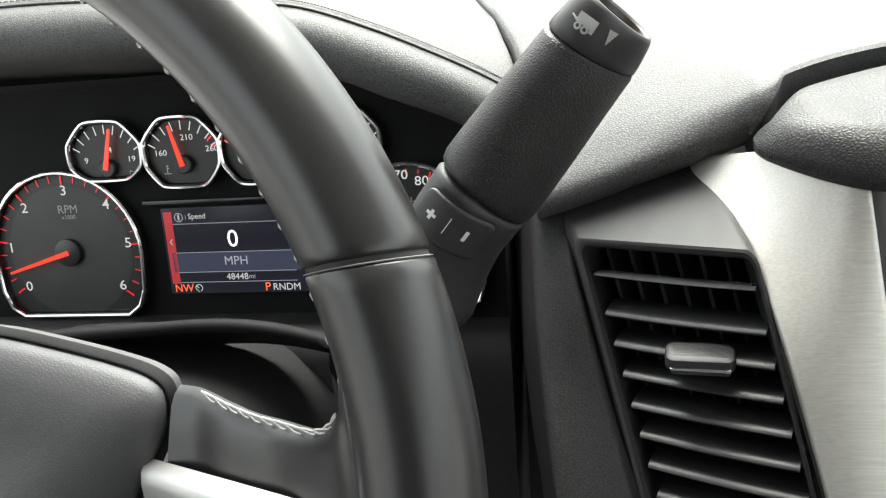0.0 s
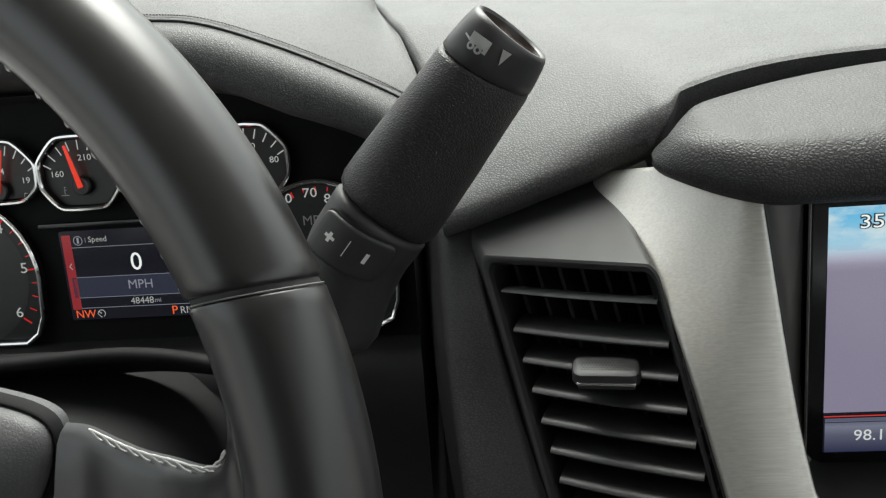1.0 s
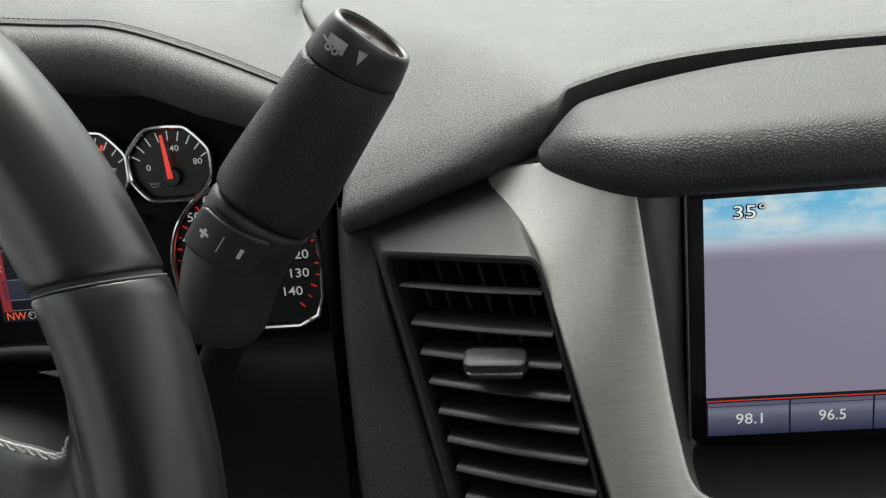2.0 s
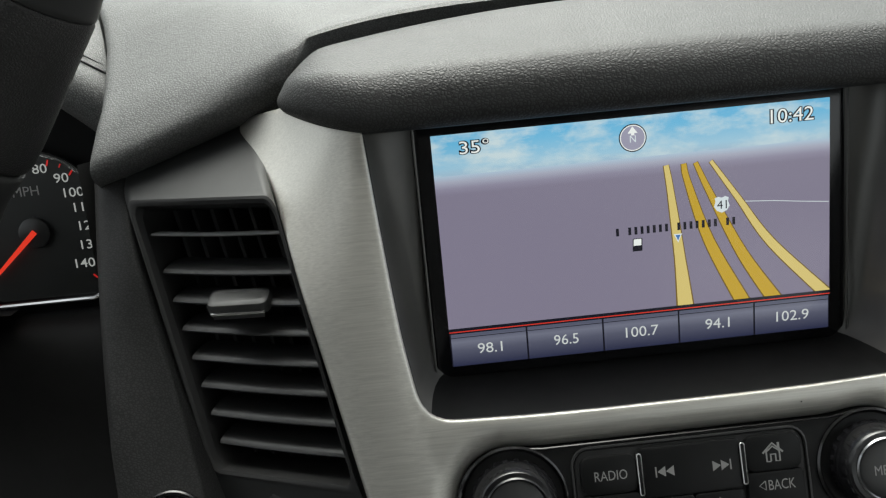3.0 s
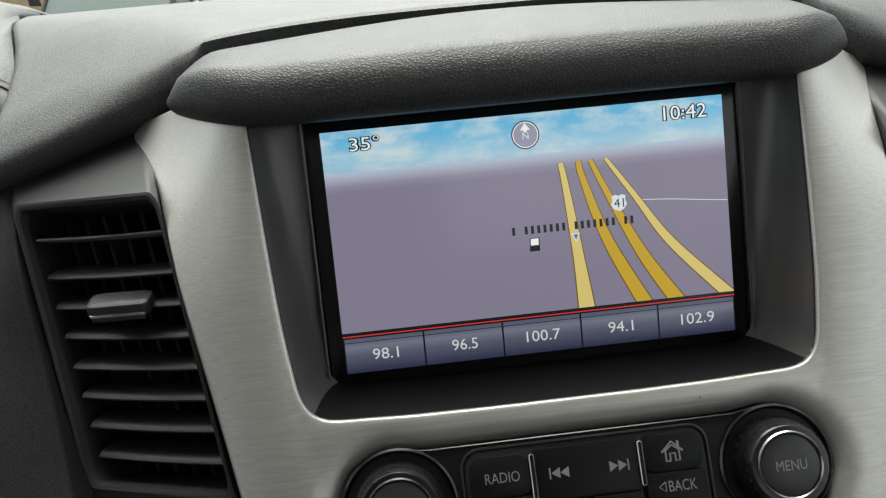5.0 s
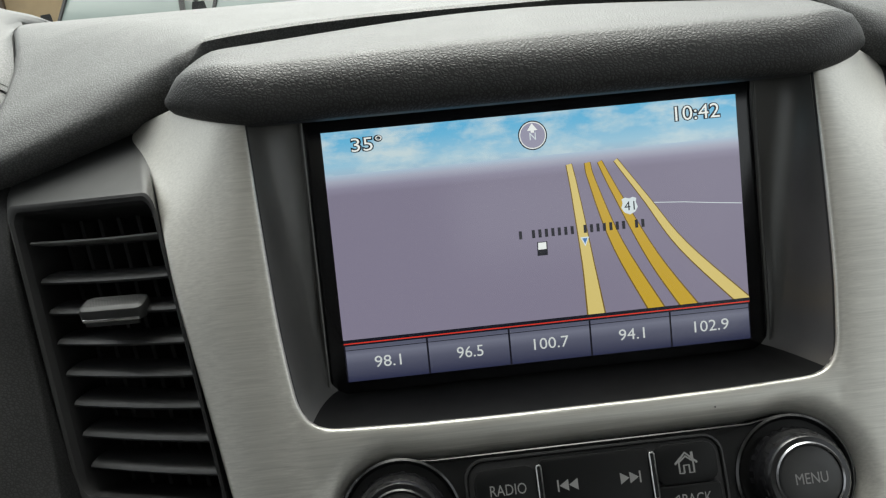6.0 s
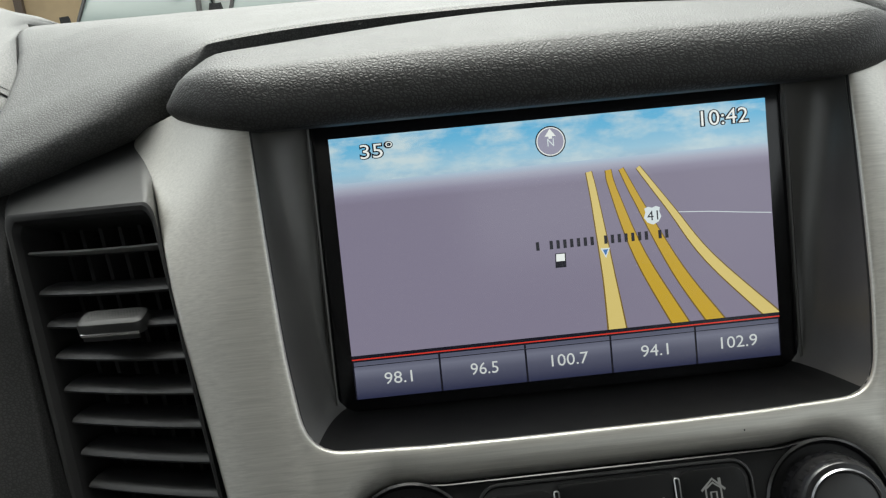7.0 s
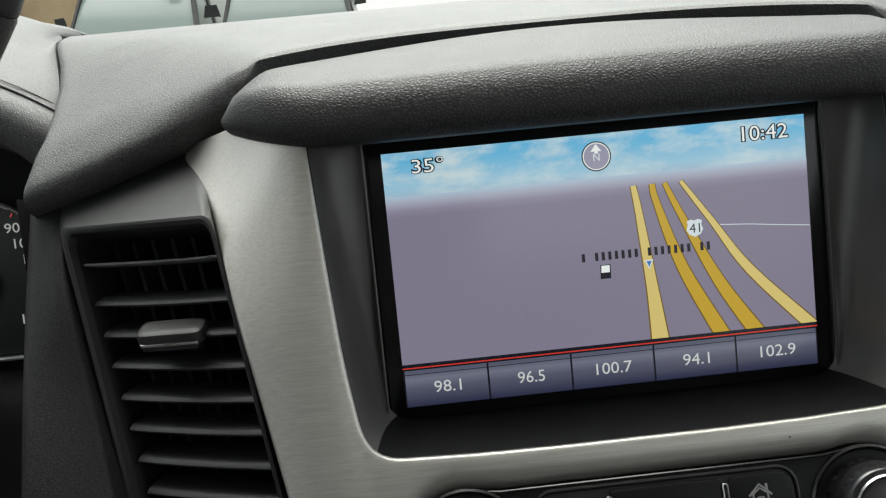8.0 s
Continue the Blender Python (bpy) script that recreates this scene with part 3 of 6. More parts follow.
def trim_dip(x, y):
    """How far the trim's skin lies back at a place: the flare, a crown, and slopes down to both openings."""
    e = edge_x(y)
    i = lerp1(y, [(-0.15, 0.088), (-0.075, 0.099), (-0.05, 0.106), (0.0, 0.112), (0.06, 0.117)])
    s = min(max((abs(x) - i) / max(e - i, 0.01), 0), 1.0)
    upper = 0.0 if abs(x) > 0.128 or y < -0.073 else max(0.0, 1 - near(OPENING_LINE, x, y) / 0.007) * min(max((0.075 - y) / 0.02, 0), 1)
    lower = max(0.0, 1 - near(RADIO_LINE, x, y) / 0.011) if y < -0.058 and abs(x) < 0.117 else 0.0
    return flare(x, y) + 0.0005 * upper ** 2 + 0.0036 * lower ** 2 - 0.0009 * math.sin(math.pi * s)


def on_trim(x, y, h=0.0):
    return STACK @ Vector((x, y, 0.0013 + h)) + Vector((0, trim_dip(x, y), 0))


half = OUT_EDGE[::-1] + OPENING[:len(OPENING) // 2]
TRIM_EDGE = eased(resampled(shrink(both(half), -0.0010), 0.0022))
RADIO_EDGE = eased(resampled(shrink(RADIO, 0.0010), 0.0020), 4)
LIP_IN, RIM_IN = 0.0026, 0.0050
plate = curve_plate([shrink(TRIM_EDGE, LIP_IN), shrink(RADIO_EDGE, -RIM_IN)], 0.0012, 0.0)
for i in range(121):
    x = 0.003 * i - 0.18
    if abs(x) > 0.035:
        bmesh.ops.bisect_plane(plate, geom=plate.verts[:] + plate.edges[:] + plate.faces[:], plane_co=(x, 0, 0), plane_no=(1, 0, 0))
for y in np.arange(-0.14, 0.09, 0.003):
    bmesh.ops.bisect_plane(plate, geom=plate.verts[:] + plate.edges[:] + plate.faces[:], plane_co=(0, y, 0), plane_no=(0, 1, 0))
skin = []
up_way = STACK.to_3x3() @ Vector((0, 1, 0))
for p in plate.verts:
    x, y, h = p.co
    k = 0.0004
    ex = Vector((1, (trim_dip(x + k, y) - trim_dip(x - k, y)) / (2 * k), 0))
    ey = up_way + Vector((0, (trim_dip(x, y + k) - trim_dip(x, y - k)) / (2 * k), 0))
    skin.append(ex.cross(ey).normalized() if h > 0 else Vector((0, 0, 0)))
    p.co = on_trim(x, y, h - 0.0012)
bmesh.ops.recalc_face_normals(plate, faces=plate.faces)


def lip(loop, way, profile):
    """A rounded edge swept along an outline of the trim: (how far in from the edge, how far back) pairs."""
    return grid([[on_trim(x, y, -back) for x, y in shrink(loop, way * d)] for d, back in profile], close_v=True)


for sx in (-1, 1):
    edge = []
    for x, y in OUT_EDGE[5:]:
        edge.append(STACK @ Vector((sx * -(x - 0.0006), y, -0.0022)) + Vector((0, flare(x, y) + 0.0026, 0)))
    part("edge_gap", tube(edge, 0.0011, 6), PIT, bez, "dark gap along the outer edge")
trim_plate = part("trim_plate", plate, SILVER, bez, "", 60)
trim_plate.data.normals_split_custom_set_from_vertices(skin)
ROUND = ((0.0, 1.0), (0.0, 0.72), (0.06, 0.44), (0.16, 0.24), (0.32, 0.10), (0.55, 0.03), (0.8, 0.006), (1.0, 0.0), (1.12, 0.004))
part("edge_lip", lip(TRIM_EDGE, 1, [(d * LIP_IN, b * 0.0030) for d, b in ROUND]), SILVER, bez, "rounded edge of the trim", 80)
part("radio_lip", lip(RADIO_EDGE, -1, [(d * RIM_IN, b * 0.0046) for d, b in ROUND]), SILVER, bez, "rounded rim round the radio controls", 80)
part("dark_joint", tube([STACK @ Vector((x, y, -0.0014)) for x, y in shrink(OPENING, 0.0006)], 0.0008, 6, True), PIT, bez, "thin dark joint")

for x, y, size in ((-0.1475, 0.0555, 0.0005), (-0.131, 0.012, 0.00035), (0.126, -0.021, 0.0004), (0.052, -0.0685, 0.00035)):
    part("dust_speck", lathe([(size, 0), (size * 0.5, 0.0003)], Matrix.Translation((0, flare(x, y), 0)) @ STACK @ Matrix.Translation((x, y, 0.0014)), 6), GREYPL, bez, "dark speck of dust")

# ---- display recess, display and hood ----
tub = thing("display_recess", (0, 0, -0.06), "black plastic recess round the display", "dashboard trim")
op = shrink(OPENING, 0.0004)
inner = []
for x, y in op:
    inner.append((max(-0.0955, min(0.0955, x * 0.885)), max(-0.0575, min(0.066, (y + 0.004) * 0.99))))
rows = []
for across, deep in ((0.0, 0.0), (0.02, 0.1), (0.06, 0.28), (0.13, 0.48), (0.26, 0.68), (0.45, 0.84), (0.70, 0.94), (1.0, 1.0)):
    row = []
    for a, b in zip(op, inner):
        p, q = STACK @ Vector((*a, -0.0006)), Vector((b[0], 0.004, b[1]))
        row.append(Vector((p.x + (q.x - p.x) * across, p.y + (q.y - p.y) * deep, p.z + (q.z - p.z) * across)))
    rows.append(row)
# one moulding: the floor's shade is painted in with a darker material
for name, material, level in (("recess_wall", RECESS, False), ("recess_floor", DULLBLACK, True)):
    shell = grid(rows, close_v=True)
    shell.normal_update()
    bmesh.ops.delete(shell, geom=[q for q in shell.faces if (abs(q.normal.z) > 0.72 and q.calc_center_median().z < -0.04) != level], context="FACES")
    part(name, shell, material, tub, "recess floor, its shade put into a duller black" if level else "satin charcoal plastic", 50)
part("recess_back", flat([(-0.12, -0.07), (0.12, -0.07), (0.12, 0.08), (-0.12, 0.08)], plane((0, 0.012, 0), (1, 0, 0), (0, 0, 1)), 0), PIT, tub)
disp = thing("navigation_display", (0, 0.002, -0.06), "lit navigation display showing a grey map under a cloudy sky", "display screen")
part("display_frame", slab(rounded(0.1885, 0.121, 0.002, 3, 0, 0.003), SCREEN, -0.006, -0.0002, 0.0006), GLOSS, disp, "gloss black frame")
part("frame_ridge", tube([(-0.0947, -0.0015, 0.066), (-0.0947, -0.0015, -0.0565)], 0.0006, 6), RECESS, disp)
part("frame_ridge", tube([(0.0947, -0.0015, 0.066), (0.0947, -0.0015, -0.0565)], 0.0006, 6), RECESS, disp)


def sky_glow():
    """The drawn sky on the display: blue above, white clouds, pale at the horizon."""
    m = mat("map_sky", (0.01, 0.01, 0.01), 0.15)
    n, l, b = nodes_of(m)
    tc = n.new("ShaderNodeTexCoord")
    sep = n.new("ShaderNodeSeparateXYZ")
    l.new(tc.outputs["Object"], sep.inputs[0])
    mr = n.new("ShaderNodeMapRange")
    mr.inputs["From Min"].default_value, mr.inputs["From Max"].default_value = 0.087, 0.1125
    l.new(sep.outputs["Z"], mr.inputs["Value"])
    base = ramp(m, mr.outputs[0], [(0.0, (0.28, 0.26, 0.36)), (0.16, (0.42, 0.48, 0.60)), (0.42, (0.36, 0.60, 0.78)), (0.8, (0.16, 0.50, 0.78)), (1.0, (0.12, 0.46, 0.76))])
    v = coords(m, (42, 1, 95))
    f = noise_tex(m, v, 1.0, 5, 0.6)
    c = ramp(m, f, [(0.44, (0, 0, 0)), (0.66, (1, 1, 1))])
    mx = n.new("ShaderNodeMix")
    mx.data_type = "RGBA"
    l.new(c, mx.inputs[0])
    l.new(base, mx.inputs[6])
    mx.inputs[7].default_value = (0.62, 0.74, 0.80, 1)
    l.new(mx.outputs[2], b.inputs["Emission Color"])
    b.inputs["Emission Strength"].default_value = 0.85 * GLOW
    return m


def ramp_glow(name, lo, hi, z0, z1, strength=1.0):
    """A drawn key: a glow that shades from its foot to its top."""
    m = mat(name, (0.01, 0.01, 0.01), 0.15)
    n, l, b = nodes_of(m)
    tc, sep, mr = n.new("ShaderNodeTexCoord"), n.new("ShaderNodeSeparateXYZ"), n.new("ShaderNodeMapRange")
    l.new(tc.outputs["Object"], sep.inputs[0])
    mr.inputs["From Min"].default_value, mr.inputs["From Max"].default_value = z0, z1
    l.new(sep.outputs["Z"], mr.inputs["Value"])
    mid = [(a + b2) / 2 for a, b2 in zip(lo, hi)]
    l.new(ramp(m, mr.outputs[0], [(0.0, lo), (0.55, mid), (0.8, hi), (1.0, mid)]), b.inputs["Emission Color"])
    b.inputs["Emission Strength"].default_value = strength * GLOW
    return m


G_MAP = glow("map_ground", (0.206, 0.183, 0.260))
G_ROAD = glow("map_road_pale", (0.62, 0.49, 0.17))
G_ROAD2 = glow("map_road_amber", (0.50, 0.32, 0.025))
G_EDGE = glow("map_road_edge", (0.16, 0.10, 0.02))
G_WHITE = glow("ui_white", (0.78, 0.80, 0.80))
G_DARK = glow("ui_dark", (0.006, 0.006, 0.012))
G_RED = glow("ui_red", (0.55, 0.03, 0.02))
G_KEY = ramp_glow("ui_key", (0.018, 0.021, 0.055), (0.150, 0.155, 0.215), 0.0075, 0.022)
G_DISC = glow("ui_disc", (0.29, 0.28, 0.38))
G_RIM = glow("ui_pale", (0.62, 0.68, 0.72))

W, H = 0.0872, 0.0523
panel = part("screen_panel", flat([(-W, -H), (W, -H), (W, H), (-W, H)], SCREEN, 0.0001), G_DARK, disp, "lit screen")
part("map_sky", flat([(-W, 0.0285), (W, 0.0285), (W, H), (-W, H)], SCREEN, 0.0002), sky_glow(), panel, "drawn cloudy sky", 0)
part("map_ground", flat([(-W, -0.0345), (W, -0.0345), (W, 0.0295), (-W, 0.0295)], SCREEN, 0.0003), G_MAP, panel, "drawn grey ground", 0)
G_HAZE = glow("map_haze", (0.30, 0.28, 0.37))
nh, lh, bh = nodes_of(G_HAZE)
tch, seph, mrh = nh.new("ShaderNodeTexCoord"), nh.new("ShaderNodeSeparateXYZ"), nh.new("ShaderNodeMapRange")
lh.new(tch.outputs["Object"], seph.inputs[0])
mrh.inputs["From Min"].default_value, mrh.inputs["From Max"].default_value = 0.0860, 0.0955
lh.new(seph.outputs["Z"], mrh.inputs["Value"])
lh.new(ramp(G_HAZE, mrh.outputs[0], [(0.0, (0.206, 0.183, 0.260)), (0.3, (0.25, 0.23, 0.32)), (0.62, (0.36, 0.37, 0.47)), (1.0, (0.40, 0.54, 0.68))]), bh.inputs["Emission Color"])
part("map_haze", flat([(-W, 0.0255), (W, 0.0255), (W, 0.0345), (-W, 0.0345)], SCREEN, 0.00035), G_HAZE, panel, "drawn haze along the horizon", 0)
G_FIGURE = glow("ui_figure", (0.55, 0.57, 0.58))


def trimmed(bm):
    """Cuts a drawn road off at the map's lower and right edges."""
    for place, way in (((0, -0.0357, 0), (0, -1, 0)), ((W, 0, 0), (1, 0, 0))):
        bmesh.ops.bisect_plane(bm, geom=bm.verts[:] + bm.edges[:] + bm.faces[:], plane_co=SCREEN @ Vector(place), plane_no=SCREEN.to_3x3() @ Vector(way), clear_outer=True)
    return bm


ROADS = [([(14.2, 29.8), (15.8, 18), (19.0, -13), (21.0, -38.5)], [2.2, 2.8, 4.6, 7.4], G_ROAD),
         ([(22.0, 29.8), (23.4, 22), (32.4, -6), (48.6, -38.5)], [2.2, 2.6, 4.4, 6.2], G_ROAD2),
         ([(27.2, 29.8), (33.2, 16), (47.2, -13), (63.4, -38.5)], [1.8, 2.6, 4.6, 6.4], G_ROAD2),
         ([(34.0, 29.8), (46.0, 12), (60.5, -9.5), (88.0, -38.5)], [1.6, 2.4, 3.8, 5.2], G_ROAD)]
for i, (pts, ws, m) in enumerate(ROADS):
    p = [tuple(q[:2]) for q in spline([(a / 1000, b / 1000, 0) for a, b in pts], 16)]
    w = [lerp1(k / 15 * 3, list(enumerate(ws))) / 1000 for k in range(16)]
    w2 = [q * 1.12 + 0.0005 for q in w]
    part("road_edge", trimmed(ribbon(p, w2, SCREEN, 0.0004 + 0.00004 * i)), G_EDGE, panel, smooth=0)
    part("road", trimmed(ribbon(p, w, SCREEN, 0.0006 + 0.00004 * i)), m, panel, "drawn yellow road", 0)
part("border_line", ribbon(mm([(46, 10.6), (62, 9.3), (75, 7.7), (86.9, 6.4)]), 0.0003, SCREEN, 0.0004), G_RIM, panel, smooth=0)
# shield, car mark, flag
shield = [(-3.6, 3.4), (-1.8, 4.1), (0, 3.5), (1.8, 4.1), (3.6, 3.4), (3.2, 1.6), (4.0, -0.8), (2.6, -3.0), (0, -4.2), (-2.6, -3.0), (-4.0, -0.8), (-3.2, 1.6)]
part("route_shield", flat(mm([(38.4 + a * 0.88, 10 + b * 0.88) for a, b in shield]), SCREEN, 0.0008), G_RIM, panel, "white route shield", 0)
part("route_number", lettering("41", SCREEN, 0.0384, 0.0100, 0.0038, 0.0009, 0.0044, 0.0), G_DARK, panel, smooth=0)
part("car_mark", flat(mm([(-2.3, -7.2), (2.1, -7.2), (2.3, -1.4), (-2.0, -1.4)]), SCREEN, 0.0008), G_DARK, panel, smooth=0)
part("car_mark", flat(mm([(-1.8, -4.6), (1.7, -4.6), (1.8, -1.7), (-1.6, -1.7)]), SCREEN, 0.0009), G_WHITE, panel, smooth=0)
part("flag_mark", flat(mm([(16.4, -1.2), (20.2, -1.2), (18.3, -5.2)]), SCREEN, 0.0008), G_RIM, panel, smooth=0)
part("flag_mark", flat(mm([(17.2, -1.7), (19.4, -1.7), (18.3, -4.2)]), SCREEN, 0.0009), glow("ui_blue", (0.05, 0.16, 0.4)), panel, smooth=0)
# street name as plain bars, one a letter
for i, mark in enumerate("- ------- ------- --"):
    if mark == "-":
        x0 = -9.4 + 2.75 * i
        part("name_bar", flat(mm([(x0, 0.5), (x0 + 1.3, 0.5), (x0 + 1.3, 3.9), (x0, 3.9)]), SCREEN, 0.0010), G_DARK, panel, "dark bar in place of a letter", 0)


def outlined(words, cx, cy, height, width):
    part("figure_outline", lettering(words, SCREEN, cx, cy, height * 1.12, 0.0008, width * 1.05, 0.060), G_DARK, panel, smooth=0)
    part("figure", lettering(words, SCREEN, cx, cy, height, 0.0010, width, -0.004), G_WHITE, panel, "white outlined figures", 0)


outlined("35°", -0.0688, 0.0463, 0.0058, 0.0128)
outlined("10:42", 0.0702, 0.0464, 0.0060, 0.0190)
part("compass_disc", flat(circle(0, 0.0432, 0.0056), SCREEN, 0.0008), G_DISC, panel, "round compass mark", 0)
part("compass_ring", ring(0, 0.0432, 0.0056, 0.0061, SCREEN, 0.0009), G_DARK, panel, smooth=0)
part("compass_ring", ring(0, 0.0432, 0.0052, 0.0056, SCREEN, 0.0010), G_WHITE, panel, smooth=0)
part("compass_arrow", flat(mm([(-2.2, 45.2), (2.2, 45.2), (0, 48.2)]), SCREEN, 0.0010), G_WHITE, panel, smooth=0)
part("compass_arrow", flat(mm([(-0.7, 44.3), (0.7, 44.3), (0.7, 45.4), (-0.7, 45.4)]), SCREEN, 0.00105), G_WHITE, panel, smooth=0)
part("compass_letter", lettering("N", SCREEN, 0, 0.0428, 0.0030, 0.0010, 0.0026), G_RIM, panel, smooth=0)
# preset keys
part("dark_line", flat(mm([(-87.2, -35.7), (87.2, -35.7), (87.2, -34.3), (-87.2, -34.3)]), SCREEN, 0.0009), G_DARK, panel, "dark line above the keys", 0)
part("red_line", flat(mm([(-87.2, -36.2), (87.2, -36.2), (87.2, -35.7), (-87.2, -35.7)]), SCREEN, 0.0009), G_RED, panel, "thin red line", 0)
for i, word in enumerate(("98.1", "96.5", "100.7", "94.1", "102.9")):
    x0, x1 = -86.6 + 34.8 * i, -52.6 + 34.8 * i
    key = part("preset_key", flat(mm([(x0, -52.2), (x1, -52.2), (x1, -37.0), (x0, -37.0)]), SCREEN, 0.0005), G_KEY, panel, "shaded blue-grey key", 0)
    part("key_line", flat(mm([(x0, -38.9), (x1, -38.9), (x1, -38.6), (x0, -38.6)]), SCREEN, 0.0007), G_DARK, key, smooth=0)
    part("key_figure", lettering(word, SCREEN, (x0 + x1) / 2000 + 0.0003, -0.0446, 0.0048, 0.0008, 0.0030 * len(word) - 0.0008 if len(word) == 4 else 0.0150), G_FIGURE, key, smooth=0)

# padded hood above the display
hood = thing("display_hood", (0, 0.02, 0.06), "padded black grained vinyl hood over the display", "display hood")


def hood_section(x):
    a = min(abs(x) / 0.152, 1)
    e = max(0, (abs(x) - 0.108) / 0.044)
    ly, lz = -0.016 + 0.030 * e ** 2.2, 0.0562 + 0.0120 * e ** 1.6
    by = gap_y(x) - 0.0065 - 0.004 * a
    by = max(by, ly + 0.010)
    u = (abs(x) - 0.1355) / 0.002
    tz = 0.1075 - 0.0135 * (min(abs(x), 0.137) / 0.135) ** 2 - 1.02 * 0.002 * (math.log(1 + math.exp(u)) if u < 30 else u)
    k = min(1, (tz - lz) / 0.028)
    cz = min(0.0785 + 0.003 * e, lz + 0.021 * k)
    nose = [(ly + 0.010, lz + 0.0035 * k), (ly + 0.006, lz + 0.0002), (ly + 0.001, lz + 0.0008), (ly - 0.0022, lz + 0.0040 * k), (ly - 0.0030, lz + 0.0085 * k), (ly - 0.0012, lz + 0.0165 * k), (ly + 0.0030, cz + (tz - cz) * 0.12)]
    top = []
    y0, z0 = nose[-1]
    for t in (0.15, 0.35, 0.6, 0.85, 0.97):
        top.append((y0 + (by - y0) * t, z0 + (tz - z0) * t + 0.0014 * math.sin(math.pi * t) * (1 - a ** 4)))
    tail = [(by + 0.0012, tz - 0.002 * k), (by + 0.0012, tz - 0.008 * k), (by - 0.004 * k, tz - 0.018 * k)]
    pts = nose + top + tail
    g = min(max((abs(x) - 0.1475) / 0.0046, 0), 1)
    g = 0.6 * (1 - math.sqrt(1 - g * g))
    cy, c = 0.0180, 0.0735
    return [Vector((x, cy + (y - cy) * (1 - g), c + (z - c) * (1 - g))) for y, z in pts]


hx = [0.152 * math.sin(radians(90) * i / 34) for i in range(35)]
hx = sorted({round(v, 5) for v in hx + [-v for v in hx]})
part("hood_pad", grid([hood_section(x) for x in hx], close_v=True, cap=True), HOODSKIN, hood, "", 70)
part("underside", grid([[Vector((x, y, z)) for x in np.linspace(-0.128, 0.128, 9)] for y, z in ((-0.0075, 0.0585), (0.0, 0.0605), (0.045, 0.0705))]), PIT, hood, "black plastic underside")
# ---- radio controls ----
radio = thing("radio_controls", (0, -0.05, -0.1), "black radio control panel with buttons and two round knobs", "control panel")
part("panel", slab(shrink(RADIO, 0.0006), STACK, -0.009, -0.0012, 0.0012), KEYBLACK, radio, "satin black panel", 30)
part("edge_line", tube([STACK @ Vector((x, y, -0.0008)) for x, y in shrink(RADIO, 0.0010)], 0.0005, 6, True), GLOSS, radio)
BUTTONS = [("radio_button", -41.0, -18.2, -96.8, -82.0, "RADIO", 3.9, 13.4), ("media_button", -41.0, -18.2, -112.5, -97.6, "MEDIA", 3.9, 13.4), ("seek_button", -16.2, 24.0, -100.2, -80.6, "", 0, 0),
        ("home_button", 26.3, 49.2, -94.6, -80.6, "", 0, 0), ("back_button", 26.3, 49.2, -109.8, -95.3, "BACK", 4.1, 11.0), ("phone_button", -16.2, 3.6, -113.5, -101.0, "", 0, 0), ("eject_button", 4.4, 24.0, -113.5, -101.0, "", 0, 0)]
well = rounded(0.0945, 0.0385, 0.006, 6, 0.0041, -0.0985)
part("button_well", slab(well, STACK, -0.004, -0.0008, 0.0006), PIT, radio, "sunken field round the buttons")
part("well_rim", tube([STACK @ Vector((x, y, -0.0006)) for x, y in rounded(0.0965, 0.0405, 0.007, 6, 0.0041, -0.0985)], 0.0006, 6, True), BLACK, radio)
